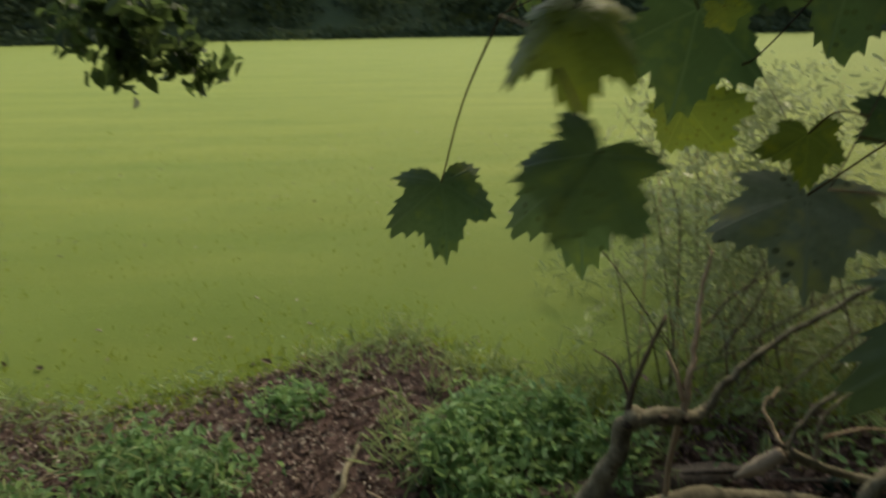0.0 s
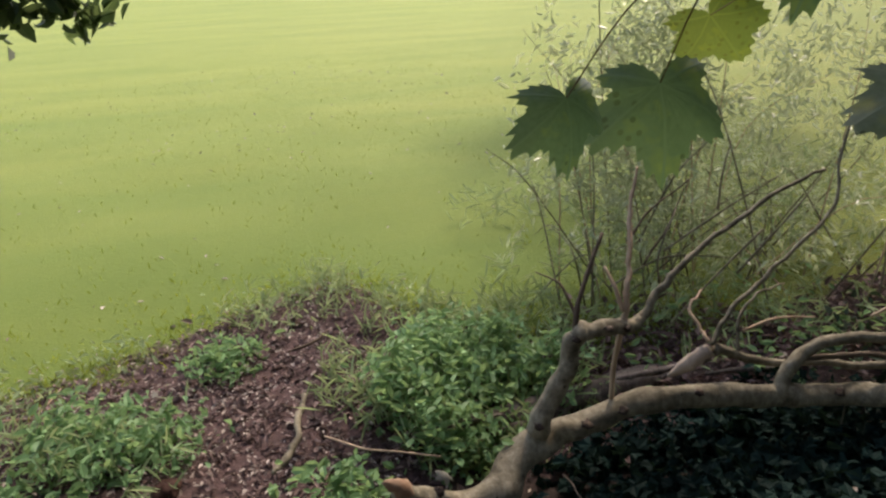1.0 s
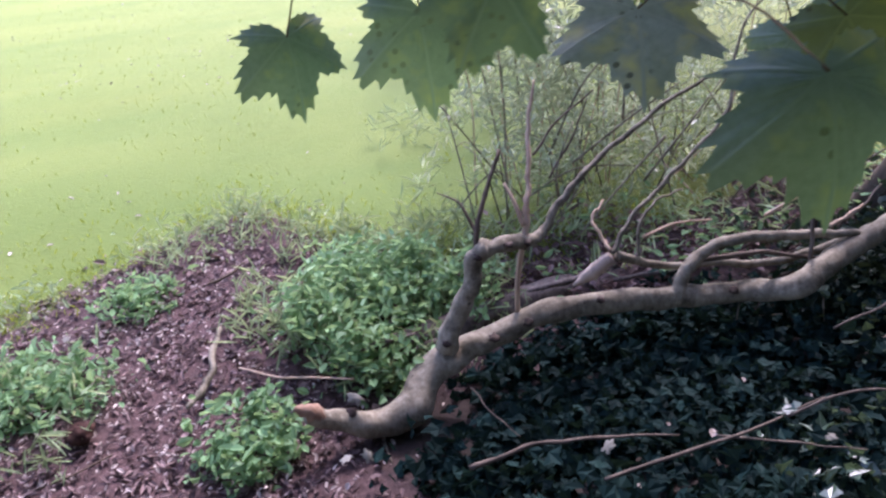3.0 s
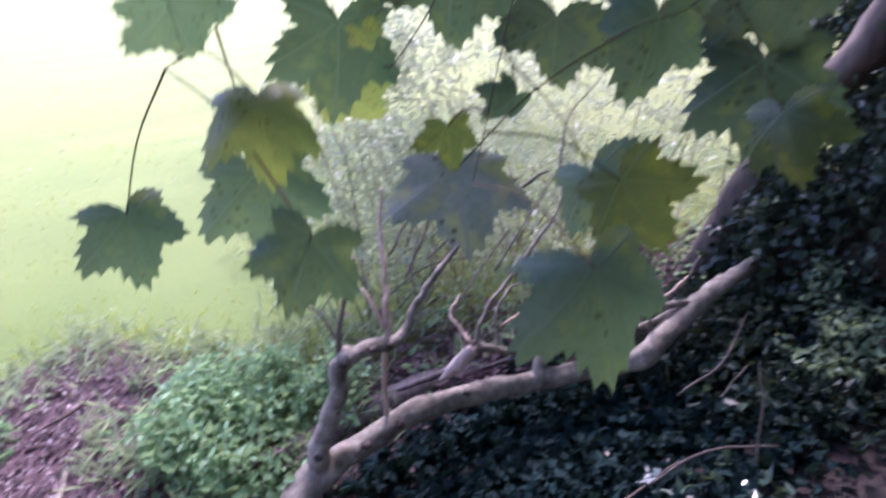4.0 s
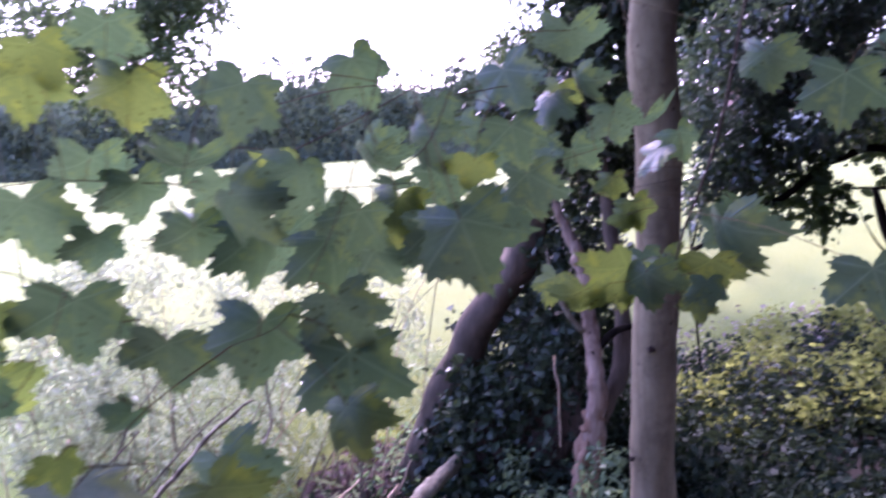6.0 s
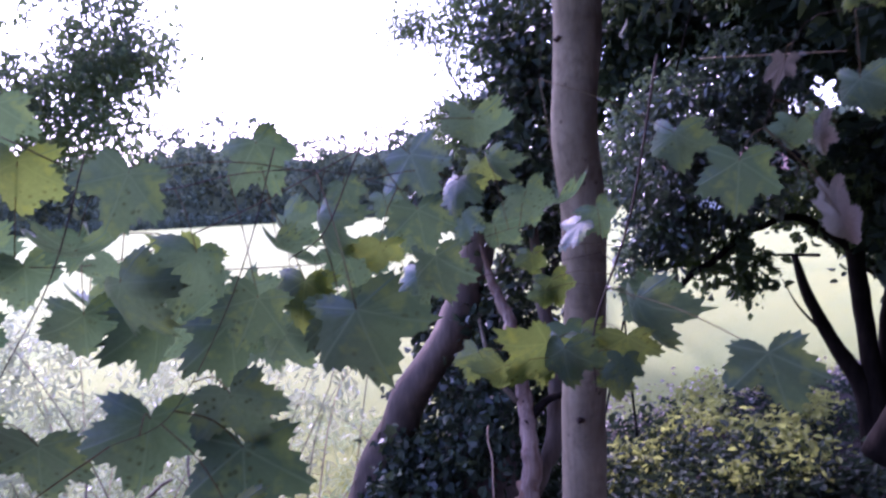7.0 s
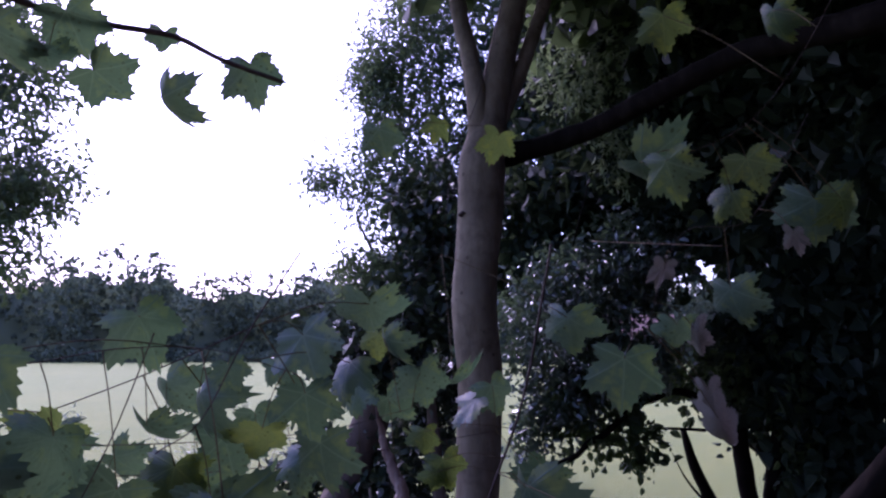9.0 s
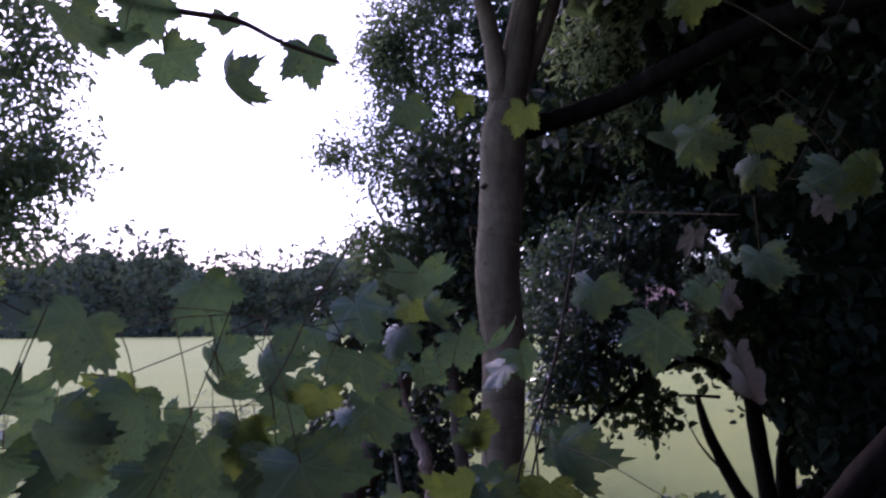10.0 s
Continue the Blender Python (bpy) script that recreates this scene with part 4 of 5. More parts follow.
# tree added behind the camera, trunk and crown unseen, whose limbs reach overhead
def shade_tree():
    t = thing("shade_tree", (-1.9, -1.6, -0.02), "added tree, trunk and crown unseen, with leafy limbs over the meadow edge", "tree")
    limb("trunk", [(-1.9, -1.6, -0.1), (-1.85, -1.5, 1.5), (-1.7, -1.3, 3.2), (-1.5, -1.0, 5.0)], [0.28, 0.22, 0.2, 0.16], M_BARK, t, seg=16)
    limb("limb", [(-1.7, -1.3, 3.2), (-0.9, 0.8, 4.2), (0.8, 3.2, 5.2), (2.8, 6.0, 5.6), (4.6, 8.4, 5.0)], [0.13, 0.11, 0.09, 0.06, 0.02], M_SHADED_BARK, t, seg=12)
    limb("limb", [(-1.8, -1.4, 2.6), (-1.9, 0.6, 3.2), (-1.75, 2.4, 3.0), (-1.55, 3.6, 2.1)], [0.1, 0.07, 0.04, 0.008], M_SHADED_BARK, t, seg=10)
    v, f = cloud([(4.33, 7.80, 4.97, 1.05, 1.12, 1.12), (4.89, 7.96, 3.69, 0.70, 0.84, 0.70), (4.22, 8.01, 2.81, 0.84, 0.98, 0.70), (3.24, 8.18, 3.07, 0.98, 0.98, 0.70), (4.78, 8.07, 3.50, 0.70, 0.70, 0.49)], 15000, 0.075, 0.042, 61, t.location, clump=0.24, per=11, shell=0.15)
    part("hanging_leaves", (v, f), M_CANOPY, t, "fine backlit leaves against the sky")
    v, f = cloud([(-1.291, 2.930, 1.540, 0.26, 0.22, 0.16), (-1.054, 3.023, 1.393, 0.15, 0.13, 0.09), (-1.255, 2.945, 1.378, 0.16, 0.12, 0.07)], 420, 0.075, 0.045, 62, t.location, clump=0.09, per=7, shell=0.1)
    part("spray", (v, f), M_CANOPY, t, "dark drooping leaf spray")
    # Unseen crown and low masses placed to block skylight from behind.
    v, f = cloud([(-1.6, -2.2, 4.4, 1.7, 1.4, 0.8), (0.2, -2.4, 4.2, 1.6, 1.3, 0.8), (-2.4, -0.4, 4.4, 1.4, 1.2, 0.7), (-1.0, -3.4, 2.8, 2.0, 0.9, 1.3), (-3.2, -2.2, 2.8, 0.9, 1.6, 1.3), (-0.9, -1.9, 1.0, 0.9, 0.5, 1.1), (0.6, -2.0, 1.0, 0.9, 0.5, 1.1), (-4.2, -0.4, 2.2, 0.9, 1.4, 1.5)], 44000, 0.17, 0.14, 66, t.location, clump=0.25, shell=0.1)
    part("crown", (v, f), M_CANOPY, t)


shade_tree()


# ---- sycamore sprigs close to the lens ----
def sycamore_mesh(seed, mat, curl):
    """Five-lobed toothed blade, one unit long, stalk end near the origin, tip towards +y."""
    rng = np.random.default_rng(seed)
    lobes = [(90 + rng.normal() * 4, 1.0, 34), (38 + rng.normal() * 5, 0.92, 33), (142 + rng.normal() * 5, 0.9, 33), (-20, 0.62, 32), (200, 0.64, 32)]
    n = 108
    ring = []
    for k in range(n):
        a = 360 * k / n - 90
        r = 0.17
        for c, h, w in lobes:
            d = abs((a - c + 180) % 360 - 180) / w
            r = max(r, h * (1 - 0.43 * d ** 1.1) if d < 1.35 else 0.2)
        down = abs((a + 90 + 180) % 360 - 180)
        if down < 24:
            r *= 0.25 + 0.75 * down / 24
        r *= 1 + (0.085, -0.05, -0.01)[k % 3] + rng.normal() * 0.02
        ring.append((math.radians(a), r))
    bm = bmesh.new()

    def at(a, r):
        x, y = 0.62 * r * math.cos(a), 0.62 * r * math.sin(a)
        z = -curl * (x * x * 1.1 + (y - 0.1) ** 2 * 0.7) + 0.09 * abs(x) + 0.035 * math.cos(6.9 * (a - 1.57)) * r * r + 0.04 * math.sin(5 * x + 4 * y + seed) * r
        return bm.verts.new((x, y + 0.16, z))
    mid = at(0, 0)
    rings = [[at(a, r * s) for a, r in ring] for s in (0.33, 0.67, 1.0)]
    for k in range(n):
        j = (k + 1) % n
        bm.faces.new((mid, rings[0][k], rings[0][j]))
        for p, q in zip(rings, rings[1:]):
            bm.faces.new((p[k], q[k], q[j], p[j]))
    me = bpy.data.meshes.new("leaf")
    bm.to_mesh(me)
    bm.free()
    me.shade_smooth()
    me.materials.append(mat)
    return me


LEAVES = {k: [sycamore_mesh(s + 10 * i, m, c) for s, c in ((1, 0.6), (2, 1.1), (3, 0.3), (4, 1.6))] for i, (k, m) in enumerate((("green", M_SYC), ("yellow", M_SYC_Y), ("dead", M_SYC_DEAD), ("pale", M_SYC_PALE)))}
EYE = Vector((-0.02, -0.1, 1.64))
LEAF_LABELS = {"yellow": "yellowing spotted leaf", "dead": "withered pale leaf", "pale": "leaf with grey-green underside, paled as if backlit"}
sprig_rng = np.random.default_rng(77)


def sprig(label, twig, leaves, r=0.0015, wild=25):
    """A thin twig with stalked leaves; leaves are (middle, size, roll from hanging, kind, how far it lies flat)."""
    t = thing("sycamore_sprig", twig[0], label, "leafy twig", "sycamore sprigs")
    r *= 0.62 if r < 0.003 else 1.0
    limb("twig", twig, [r, r * 0.8, r * 0.55], M_TWIG, t, seg=6, rough=0.03)
    path = smooth_path(twig, 8)
    for middle, size, roll, kind, lie in leaves:
        c = Vector(middle)
        nor = (EYE - c).normalized()
        down = Vector((0, 0, -1))
        down = (down - nor * down.dot(nor)).normalized()
        basis = Matrix((down.cross(nor), down, nor)).transposed().to_4x4()
        tilt = [float(sprig_rng.normal() * wild) for _ in range(3)]
        m = basis @ pose(0, 0, 0, tilt[0] * 0.8 - 8 - lie, tilt[1], 0) @ pose(0, 0, 0, 0, 0, roll + tilt[2] * 0.5)
        ob = new("leaf", LEAVES[kind][int(sprig_rng.integers(4))])
        ob.parent = t
        s = size
        slim = 0.5 if kind == "dead" else 1.0
        base = c - (m @ Vector((0, 0.34 * s, 0))) - t.location
        ob.matrix_local = Matrix.Translation(base) @ m @ Matrix.Diagonal((s * slim, s, s * (2 - slim), 1))
        if kind in LEAF_LABELS:
            ob["label"] = LEAF_LABELS[kind]
        foot = base + t.location + (m @ Vector((0, 0.14 * s, 0)))
        near = min(path, key=lambda q: (q - foot).length + (0.06 if q.z < foot.z else 0))
        mid = near.lerp(foot, 0.55) + Vector((0, 0, 0.2 * min(0.06, (near - foot).length)))
        w = 0.0005 + 0.0005 * min(1.0, size / 0.15)
        limb("stalk", [near, mid, foot], [w, w * 0.8, w * 0.8], M_PETIOLE, t, seg=5, steps=4, rough=0.0)
    return t


sprig("hanging sycamore twig with black-spotted green leaves", [(0.176, 0.361, 1.735), (0.151, 0.384, 1.653), (0.109, 0.398, 1.583), (0.089, 0.399, 1.551), (0.063, 0.401, 1.525), (0.030, 0.382, 1.509)], [
    ((0.000, 0.519, 1.376), 0.090, -14, "green", 0), ((0.118, 0.604, 1.356), 0.137, 8, "green", 0), ((0.226, 0.563, 1.537), 0.061, -20, "yellow", 0),
    ((0.045, 0.248, 1.501), 0.053, -8, "yellow", 0), ((0.024, 0.265, 1.538), 0.051, 20, "green", 20), ((0.039, 0.196, 1.462), 0.046, -12, "green", 0),
    ((0.285, 0.533, 1.522), 0.122, 6, "green", 0), ((0.164, 0.491, 1.490), 0.113, -5, "green", 0)], 0.001, 16)
sprig("sycamore twig with broad blue-green leaves over the fallen limb", [(0.352, 0.359, 1.754), (0.332, 0.393, 1.653), (0.294, 0.417, 1.571), (0.260, 0.405, 1.512), (0.221, 0.374, 1.456), (0.179, 0.325, 1.429)], [
    ((0.392, 0.462, 1.335), 0.122, 10, "green", 0), ((0.294, 0.313, 1.393), 0.090, 25, "yellow", 0), ((0.164, 0.187, 1.411), 0.086, 12, "green", 0),
    ((0.341, 0.465, 1.479), 0.103, -12, "green", 0), ((0.208, 0.408, 1.432), 0.051, 10, "yellow", 0), ((0.285, 0.452, 1.438), 0.052, -30, "green", 20)], 0.0011, 15)
sprig("sycamore twig with spotted leaves yellowing at their tips", [(0.506, 0.306, 1.760), (0.494, 0.342, 1.660), (0.469, 0.370, 1.578), (0.431, 0.397, 1.507), (0.389, 0.430, 1.487)], [
    ((0.517, 0.400, 1.419), 0.152, 0, "green", 0), ((0.433, 0.309, 1.416), 0.087, 15, "yellow", 0), ((0.447, 0.464, 1.465), 0.136, -10, "green", 0),
    ((0.518, 0.402, 1.489), 0.113, 20, "green", 0), ((0.227, 0.432, 1.383), 0.121, -10, "pale", 0)], 0.0012, 14)
sprig("sycamore twig with a brownish leaf hanging beside the shrub", [(0.243, 0.434, 1.573), (0.228, 0.447, 1.528), (0.207, 0.457, 1.496), (0.194, 0.463, 1.480)], [
    ((0.282, 0.795, 1.397), 0.128, 35, "yellow", 15), ((0.160, 0.423, 1.507), 0.029, 20, "yellow", 30)], 0.0012, 8)
sprig("leafy sycamore spray hanging across the meadow view", [(0.721, 0.379, 1.776), (0.624, 0.526, 1.697), (0.507, 0.636, 1.646), (0.349, 0.734, 1.658), (0.197, 0.791, 1.638), (0.085, 0.814, 1.607)], [
    ((0.576, 0.267, 1.570), 0.142, 8, "green", 0), ((0.225, 0.729, 1.583), 0.091, 0, "green", 0), ((0.315, 0.695, 1.612), 0.128, 10, "green", 0),
    ((0.075, 0.712, 1.573), 0.133, -10, "green", 0), ((0.469, 0.613, 1.570), 0.109, 5, "green", 0), ((0.530, 0.562, 1.558), 0.123, -10, "green", 0),
    ((0.590, 0.501, 1.540), 0.123, 10, "green", 0), ((0.677, 0.465, 1.587), 0.107, -20, "yellow", 0), ((0.440, 0.684, 1.629), 0.107, 20, "green", 0),
    ((0.518, 0.629, 1.629), 0.086, 0, "green", 0), ((0.145, 0.803, 1.622), 0.071, 30, "green", 40), ((0.365, 0.656, 1.576), 0.087, -15, "green", 0),
    ((0.810, 0.344, 1.607), 0.113, 0, "green", 0)]
        + [((0.751, 0.448, 1.616), 0.106, 10, "green", 0), ((0.396, 0.709, 1.663), 0.107, 0, "green", 0),
    ((0.593, 0.589, 1.643), 0.110, -25, "yellow", 0), ((0.694, 0.476, 1.587), 0.083, 0, "yellow", 0), ((0.410, 0.503, 1.663), 0.108, -10, "green", 30),
    ((0.329, 0.645, 1.787), 0.086, 10, "yellow", 0), ((0.398, 0.391, 1.724), 0.094, -5, "green", 0), ((0.327, 0.695, 1.765), 0.107, 0, "yellow", 0),
    ((0.424, 0.647, 1.749), 0.114, 10, "yellow", 0), ((0.412, 0.660, 1.818), 0.098, 0, "green", 0), ((0.784, 0.354, 1.745), 0.113, 10, "green", 0),
    ((0.823, 0.284, 1.788), 0.106, -10, "green", 0), ((0.625, 0.460, 1.765), 0.107, 10, "green", 0)], 0.0014, 22)
sprig("sycamore twig with leaves held out flat", [(0.609, 0.226, 1.842), (0.591, 0.274, 1.761), (0.569, 0.308, 1.678), (0.522, 0.314, 1.652)], [
    ((0.680, 0.397, 1.551), 0.129, 0, "green", 0)], 0.0016, 10)
sprig("sycamore shoot with small bright leaves beside the trunk", [(1.413, 0.246, 1.960), (1.374, 0.294, 1.659), (1.286, 0.337, 1.455), (1.262, 0.329, 1.332)], [
    ((1.242, 0.447, 1.394), 0.186, -10, "yellow", 0), ((1.301, 0.278, 1.414), 0.128, 10, "yellow", 0), ((1.297, 0.247, 1.469), 0.186, 5, "green", 0),
    ((1.318, 0.368, 1.404), 0.127, 20, "yellow", 0), ((1.278, 0.298, 1.347), 0.078, 0, "yellow", 0), ((1.235, 0.377, 1.389), 0.144, -10, "green", 0),
    ((1.226, 0.508, 1.352), 0.127, 0, "yellow", 0), ((1.246, 0.589, 1.369), 0.107, -20, "yellow", 0), ((0.949, -0.041, 1.477), 0.127, 0, "green", 0),
    ((1.314, 0.454, 1.499), 0.071, 0, "yellow", 0), ((1.285, 0.452, 1.371), 0.107, 0, "yellow", 0), ((1.438, 0.286, 1.489), 0.141, 0, "green", 0),
    ((1.316, 0.481, 1.572), 0.077, 0, "yellow", 0), ((1.329, 0.439, 1.516), 0.101, 10, "yellow", 0), ((1.259, 0.272, 1.384), 0.089, 0, "green", 0)], 0.003, 20)
sprig("sycamore shoots growing round the trunk", [(1.440, 0.324, 2.668), (1.521, 0.447, 2.375), (1.544, 0.536, 2.197), (1.571, 0.582, 1.979)], [
    ((1.595, 0.445, 2.240), 0.118, 5, "yellow", 0), ((1.525, 0.568, 2.281), 0.091, 0, "yellow", 0), ((1.422, 0.664, 2.240), 0.121, 10, "green", 0),
    ((1.542, 0.256, 1.789), 0.152, 0, "green", 0), ((1.361, 0.627, 1.761), 0.102, 0, "yellow", 0), ((1.216, 0.357, 1.687), 0.114, 60, "green", 60)], 0.0018, 25)
sprig("sycamore twig in silhouette against the sky", [(0.384, 0.461, 2.087), (0.456, 0.421, 2.073), (0.500, 0.388, 2.070), (0.544, 0.349, 2.068), (0.583, 0.319, 2.051), (0.628, 0.274, 2.034)], [
    ((0.458, 0.420, 2.023), 0.056, 10, "green", 20), ((0.507, 0.400, 2.016), 0.080, 30, "green", 20), ((0.565, 0.371, 2.001), 0.081, 35, "green", 20),
    ((0.554, 0.376, 2.072), 0.042, 0, "green", 0), ((0.615, 0.303, 2.038), 0.078, 10, "green", 0), ((0.428, 0.449, 2.034), 0.095, 0, "green", 0),
    ((0.471, 0.406, 2.059), 0.078, 20, "green", 0)], 0.0042, 22)
sprig("shaded sycamore twig with lit yellow-green leaves", [(1.163, -0.297, 2.300), (1.215, -0.218, 2.182), (1.240, -0.140, 2.102), (1.241, -0.034, 2.061)], [
    ((1.360, -0.135, 2.056), 0.106, 10, "yellow", 0), ((1.369, -0.091, 2.007), 0.095, -10, "yellow", 0), ((1.289, 0.008, 2.059), 0.161, 70, "green", 45),
    ((1.252, -0.019, 2.036), 0.124, 0, "yellow", 0), ((1.325, -0.228, 1.963), 0.139, -15, "green", 0), ((1.313, -0.267, 1.968), 0.093, 10, "yellow", 0),
    ((1.306, -0.009, 2.320), 0.111, 0, "yellow", 0), ((1.321, -0.190, 2.298), 0.100, 0, "yellow", 0)], 0.0009, 20)
sprig("shaded sycamore twig with withered pale leaves", [(1.192, -0.228, 2.092), (1.175, -0.145, 1.941), (1.169, -0.047, 1.923), (1.124, 0.001, 1.780)], [
    ((1.223, -0.005, 1.869), 0.101, -5, "dead", 25), ((1.168, -0.202, 1.902), 0.081, 0, "dead", 40), ((1.162, -0.097, 1.634), 0.124, 10, "dead", 10),
    ((1.191, -0.058, 1.764), 0.095, 0, "dead", 30), ((1.094, 0.029, 1.711), 0.127, -12, "green", 0), ((1.188, -0.115, 1.819), 0.105, 5, "green", 0),
    ((1.180, -0.031, 1.773), 0.081, 0, "green", 0), ((1.227, -0.069, 1.671), 0.105, 0, "dead", 15)], 0.0009, 16)
sprig("low sycamore twig with dark shaded leaves", [(0.391, 0.600, 1.793), (0.497, 0.539, 1.731), (0.591, 0.466, 1.746), (0.675, 0.411, 1.746), (0.761, 0.352, 1.717)],
      [((0.691, 0.392, 1.718), 0.055, 15, "green", 0), ((0.439, 0.551, 1.670), 0.070, 0, "green", 0), ((0.516, 0.463, 1.637), 0.115, -10, "green", 0), ((0.611, 0.420, 1.654), 0.077, 20, "green", 0), ((0.735, 0.386, 1.638), 0.083, -20, "yellow", 0), ((0.770, 0.340, 1.673), 0.098, 10, "green", 0), ((0.465, 0.500, 1.612), 0.121, 15, "green", 0), ((0.561, 0.425, 1.585), 0.101, -10, "green", 0), ((0.837, 0.330, 1.715), 0.087, 10, "green", 0), ((0.693, 0.435, 1.675), 0.105, 10, "green", 0)], 0.0014, 30)
sprig("sycamore twig with many overlapping shaded leaves", [(0.456, 0.790, 1.652), (0.607, 0.706, 1.627), (0.754, 0.587, 1.618), (0.934, 0.455, 1.624), (1.053, 0.357, 1.655)],
      [((0.559, 0.736, 1.573), 0.131, 10, "green", 0), ((0.633, 0.688, 1.521), 0.131, -15, "green", 0), ((0.682, 0.650, 1.561), 0.105, 25, "green", 0), ((0.795, 0.546, 1.527), 0.131, -10, "green", 0), ((0.843, 0.492, 1.548), 0.113, 15, "green", 0), ((0.924, 0.469, 1.572), 0.100, -25, "green", 0), ((1.035, 0.389, 1.749), 0.095, -10, "green", 0), ((1.062, 0.340, 1.692), 0.105, 15, "green", 0), ((0.757, 0.585, 1.499), 0.122, 0, "green", 0)], 0.0014, 30)
sprig("crowded sycamore twig with small dark leaves low in shade", [(0.656, 1.138, 1.526), (0.817, 1.046, 1.518), (0.955, 0.944, 1.516), (1.107, 0.798, 1.516), (1.343, 0.653, 1.530), (1.567, 0.437, 1.568)],
      [((0.784, 1.067, 1.591), 0.113, 10, "green", 0), ((0.884, 1.000, 1.574), 0.125, -20, "green", 0), ((0.782, 1.009, 1.526), 0.127, 15, "green", 0), ((0.857, 0.957, 1.489), 0.132, -10, "green", 0), ((0.978, 0.925, 1.535), 0.119, 25, "green", 0), ((0.962, 0.872, 1.448), 0.127, 0, "green", 0), ((1.078, 0.829, 1.496), 0.119, -25, "green", 0), ((1.037, 0.870, 1.663), 0.137, 10, "green", 0), ((1.061, 0.846, 1.596), 0.107, -15, "green", 0), ((1.181, 0.789, 1.599), 0.117, 20, "green", 0)]
        + [((1.272, 0.755, 1.642), 0.127, -10, "green", 0), ((1.336, 0.664, 1.653), 0.121, 15, "green", 0), ((1.301, 0.715, 1.556), 0.114, -20, "green", 0), ((1.382, 0.589, 1.628), 0.121, 5, "green", 0), ((1.450, 0.569, 1.548), 0.105, 10, "yellow", 0), ((1.541, 0.497, 1.620), 0.128, -15, "green", 0), ((1.568, 0.436, 1.647), 0.121, 20, "green", 0), ((1.534, 0.512, 1.375), 0.128, 0, "green", 0), ((1.598, 0.355, 1.429), 0.135, 10, "green", 0), ((1.242, 0.794, 1.704), 0.102, 30, "green", 0)], 0.002, 30)

# bare stems in the shade beside the sycamore
stem = limb("bare_stem", [(2.546, 0.490, 2.140), (2.600, 0.243, 2.121), (2.624, 0.060, 2.105)], [0.002, 0.002, 0.0015], M_PALEWOOD, None, seg=5)
tagged(stem, "thin pale bare stem caught across the thicket", "twig")


# ---- low growth and litter ----
def carpet(name, label, cat, n, size, wide, mat, seed, box, height, keep=lambda x, y: True, clump=0.05, up=0.5, gaps=0.35, lie=0.35, lobed=False):
    """Low plants: leaves in tufts over a stretch of ground."""
    rng = np.random.default_rng(seed)
    c = []
    for _ in range(60 * n):
        if len(c) == n // 7:
            break
        x, y = rng.uniform(box[0], box[1]), rng.uniform(box[2], box[3])
        g = noise.noise(Vector((x * 1.7 + seed, y * 1.7, 0)))
        if g > gaps - 0.5 + rng.random() * 0.2 and keep(x, y):
            c.append((x, y, float(ground_z(x, y)) + height * rng.random() * (0.5 + max(0, g + 0.3))))
    c = np.array(c)
    k = np.repeat(np.arange(len(c)), 7)
    p = c[k] + rng.normal(size=(len(k), 3)) * np.array([clump, clump, clump * 0.7])
    if lie > 0.5:
        p[:, 2] = ground_z(p[:, 0], p[:, 1]) + size * 0.1 + height * rng.random(len(k))
    p[:, 2] = np.maximum(p[:, 2], ground_z(p[:, 0], p[:, 1]) + size * 0.12)
    w = rng.normal(size=(len(k), 3))
    w[:, 2] = w[:, 2] * 0.4 + up * 0.5
    v, f = leaf_quads(p, w, size, wide, rng, 0.2, 0.6, lie, lobed)
    return tagged(part(name, (v, f), mat), label, cat, kind="stuff")


def ellipse(cx, cy, rx, ry):
    return lambda x, y: ((x - cx) / rx) ** 2 + ((y - cy) / ry) ** 2 < 1 + 0.5 * noise.noise(Vector((x * 4, y * 4, 3)))


carpet("nettle_patch", "fresh green nettles and weeds beside the fallen limb", "weeds", 4300, 0.036, 0.019, M_NETTLE, 101, (-0.4, 1.0, 1.7, 2.8), 0.27, ellipse(0.29, 2.22, 0.38, 0.32), 0.045, 0.9, gaps=0.1)
carpet("nettle_patch", "low green weeds at the soil's near edge", "weeds", 1600, 0.036, 0.019, M_NETTLE, 102, (-2.6, -0.6, 1.6, 2.6), 0.17, ellipse(-1.2, 2.12, 0.5, 0.24), 0.045, 0.9, gaps=0.1)
carpet("weed_tuft", "small tuft of green weeds on bare soil", "weeds", 420, 0.034, 0.017, M_NETTLE, 103, (-1.0, -0.3, 2.3, 3.0), 0.14, ellipse(-0.68, 2.66, 0.16, 0.14), 0.03, 0.9, gaps=0.0)
carpet("weed_tuft", "bright weeds growing beside the broken end", "weeds", 640, 0.036, 0.021, M_NETTLE, 104, (-0.6, 0.2, 1.4, 2.1), 0.12, ellipse(-0.24, 1.74, 0.15, 0.17), 0.03, 0.7, gaps=0.0)
carpet("tall_grass", "pale tufts of long grass among the weeds", "grass", 1500, 0.085, 0.006, M_TALLGRASS, 121, (-0.6, 1.2, 1.8, 3.1), 0.2, ellipse(0.3, 2.42, 0.6, 0.5), 0.03, 2.2, gaps=0.1)
carpet("tall_grass", "pale grass tufts at the near edge of bare soil", "grass", 1900, 0.07, 0.006, M_TALLGRASS, 122, (-2.6, 0.3, 1.7, 3.6), 0.14, lambda x, y: field_edge(x) - 0.4 < y < field_edge(x) + 0.12 or (x < -0.75 and y < 2.3), 0.035, 2.2, gaps=0.25)
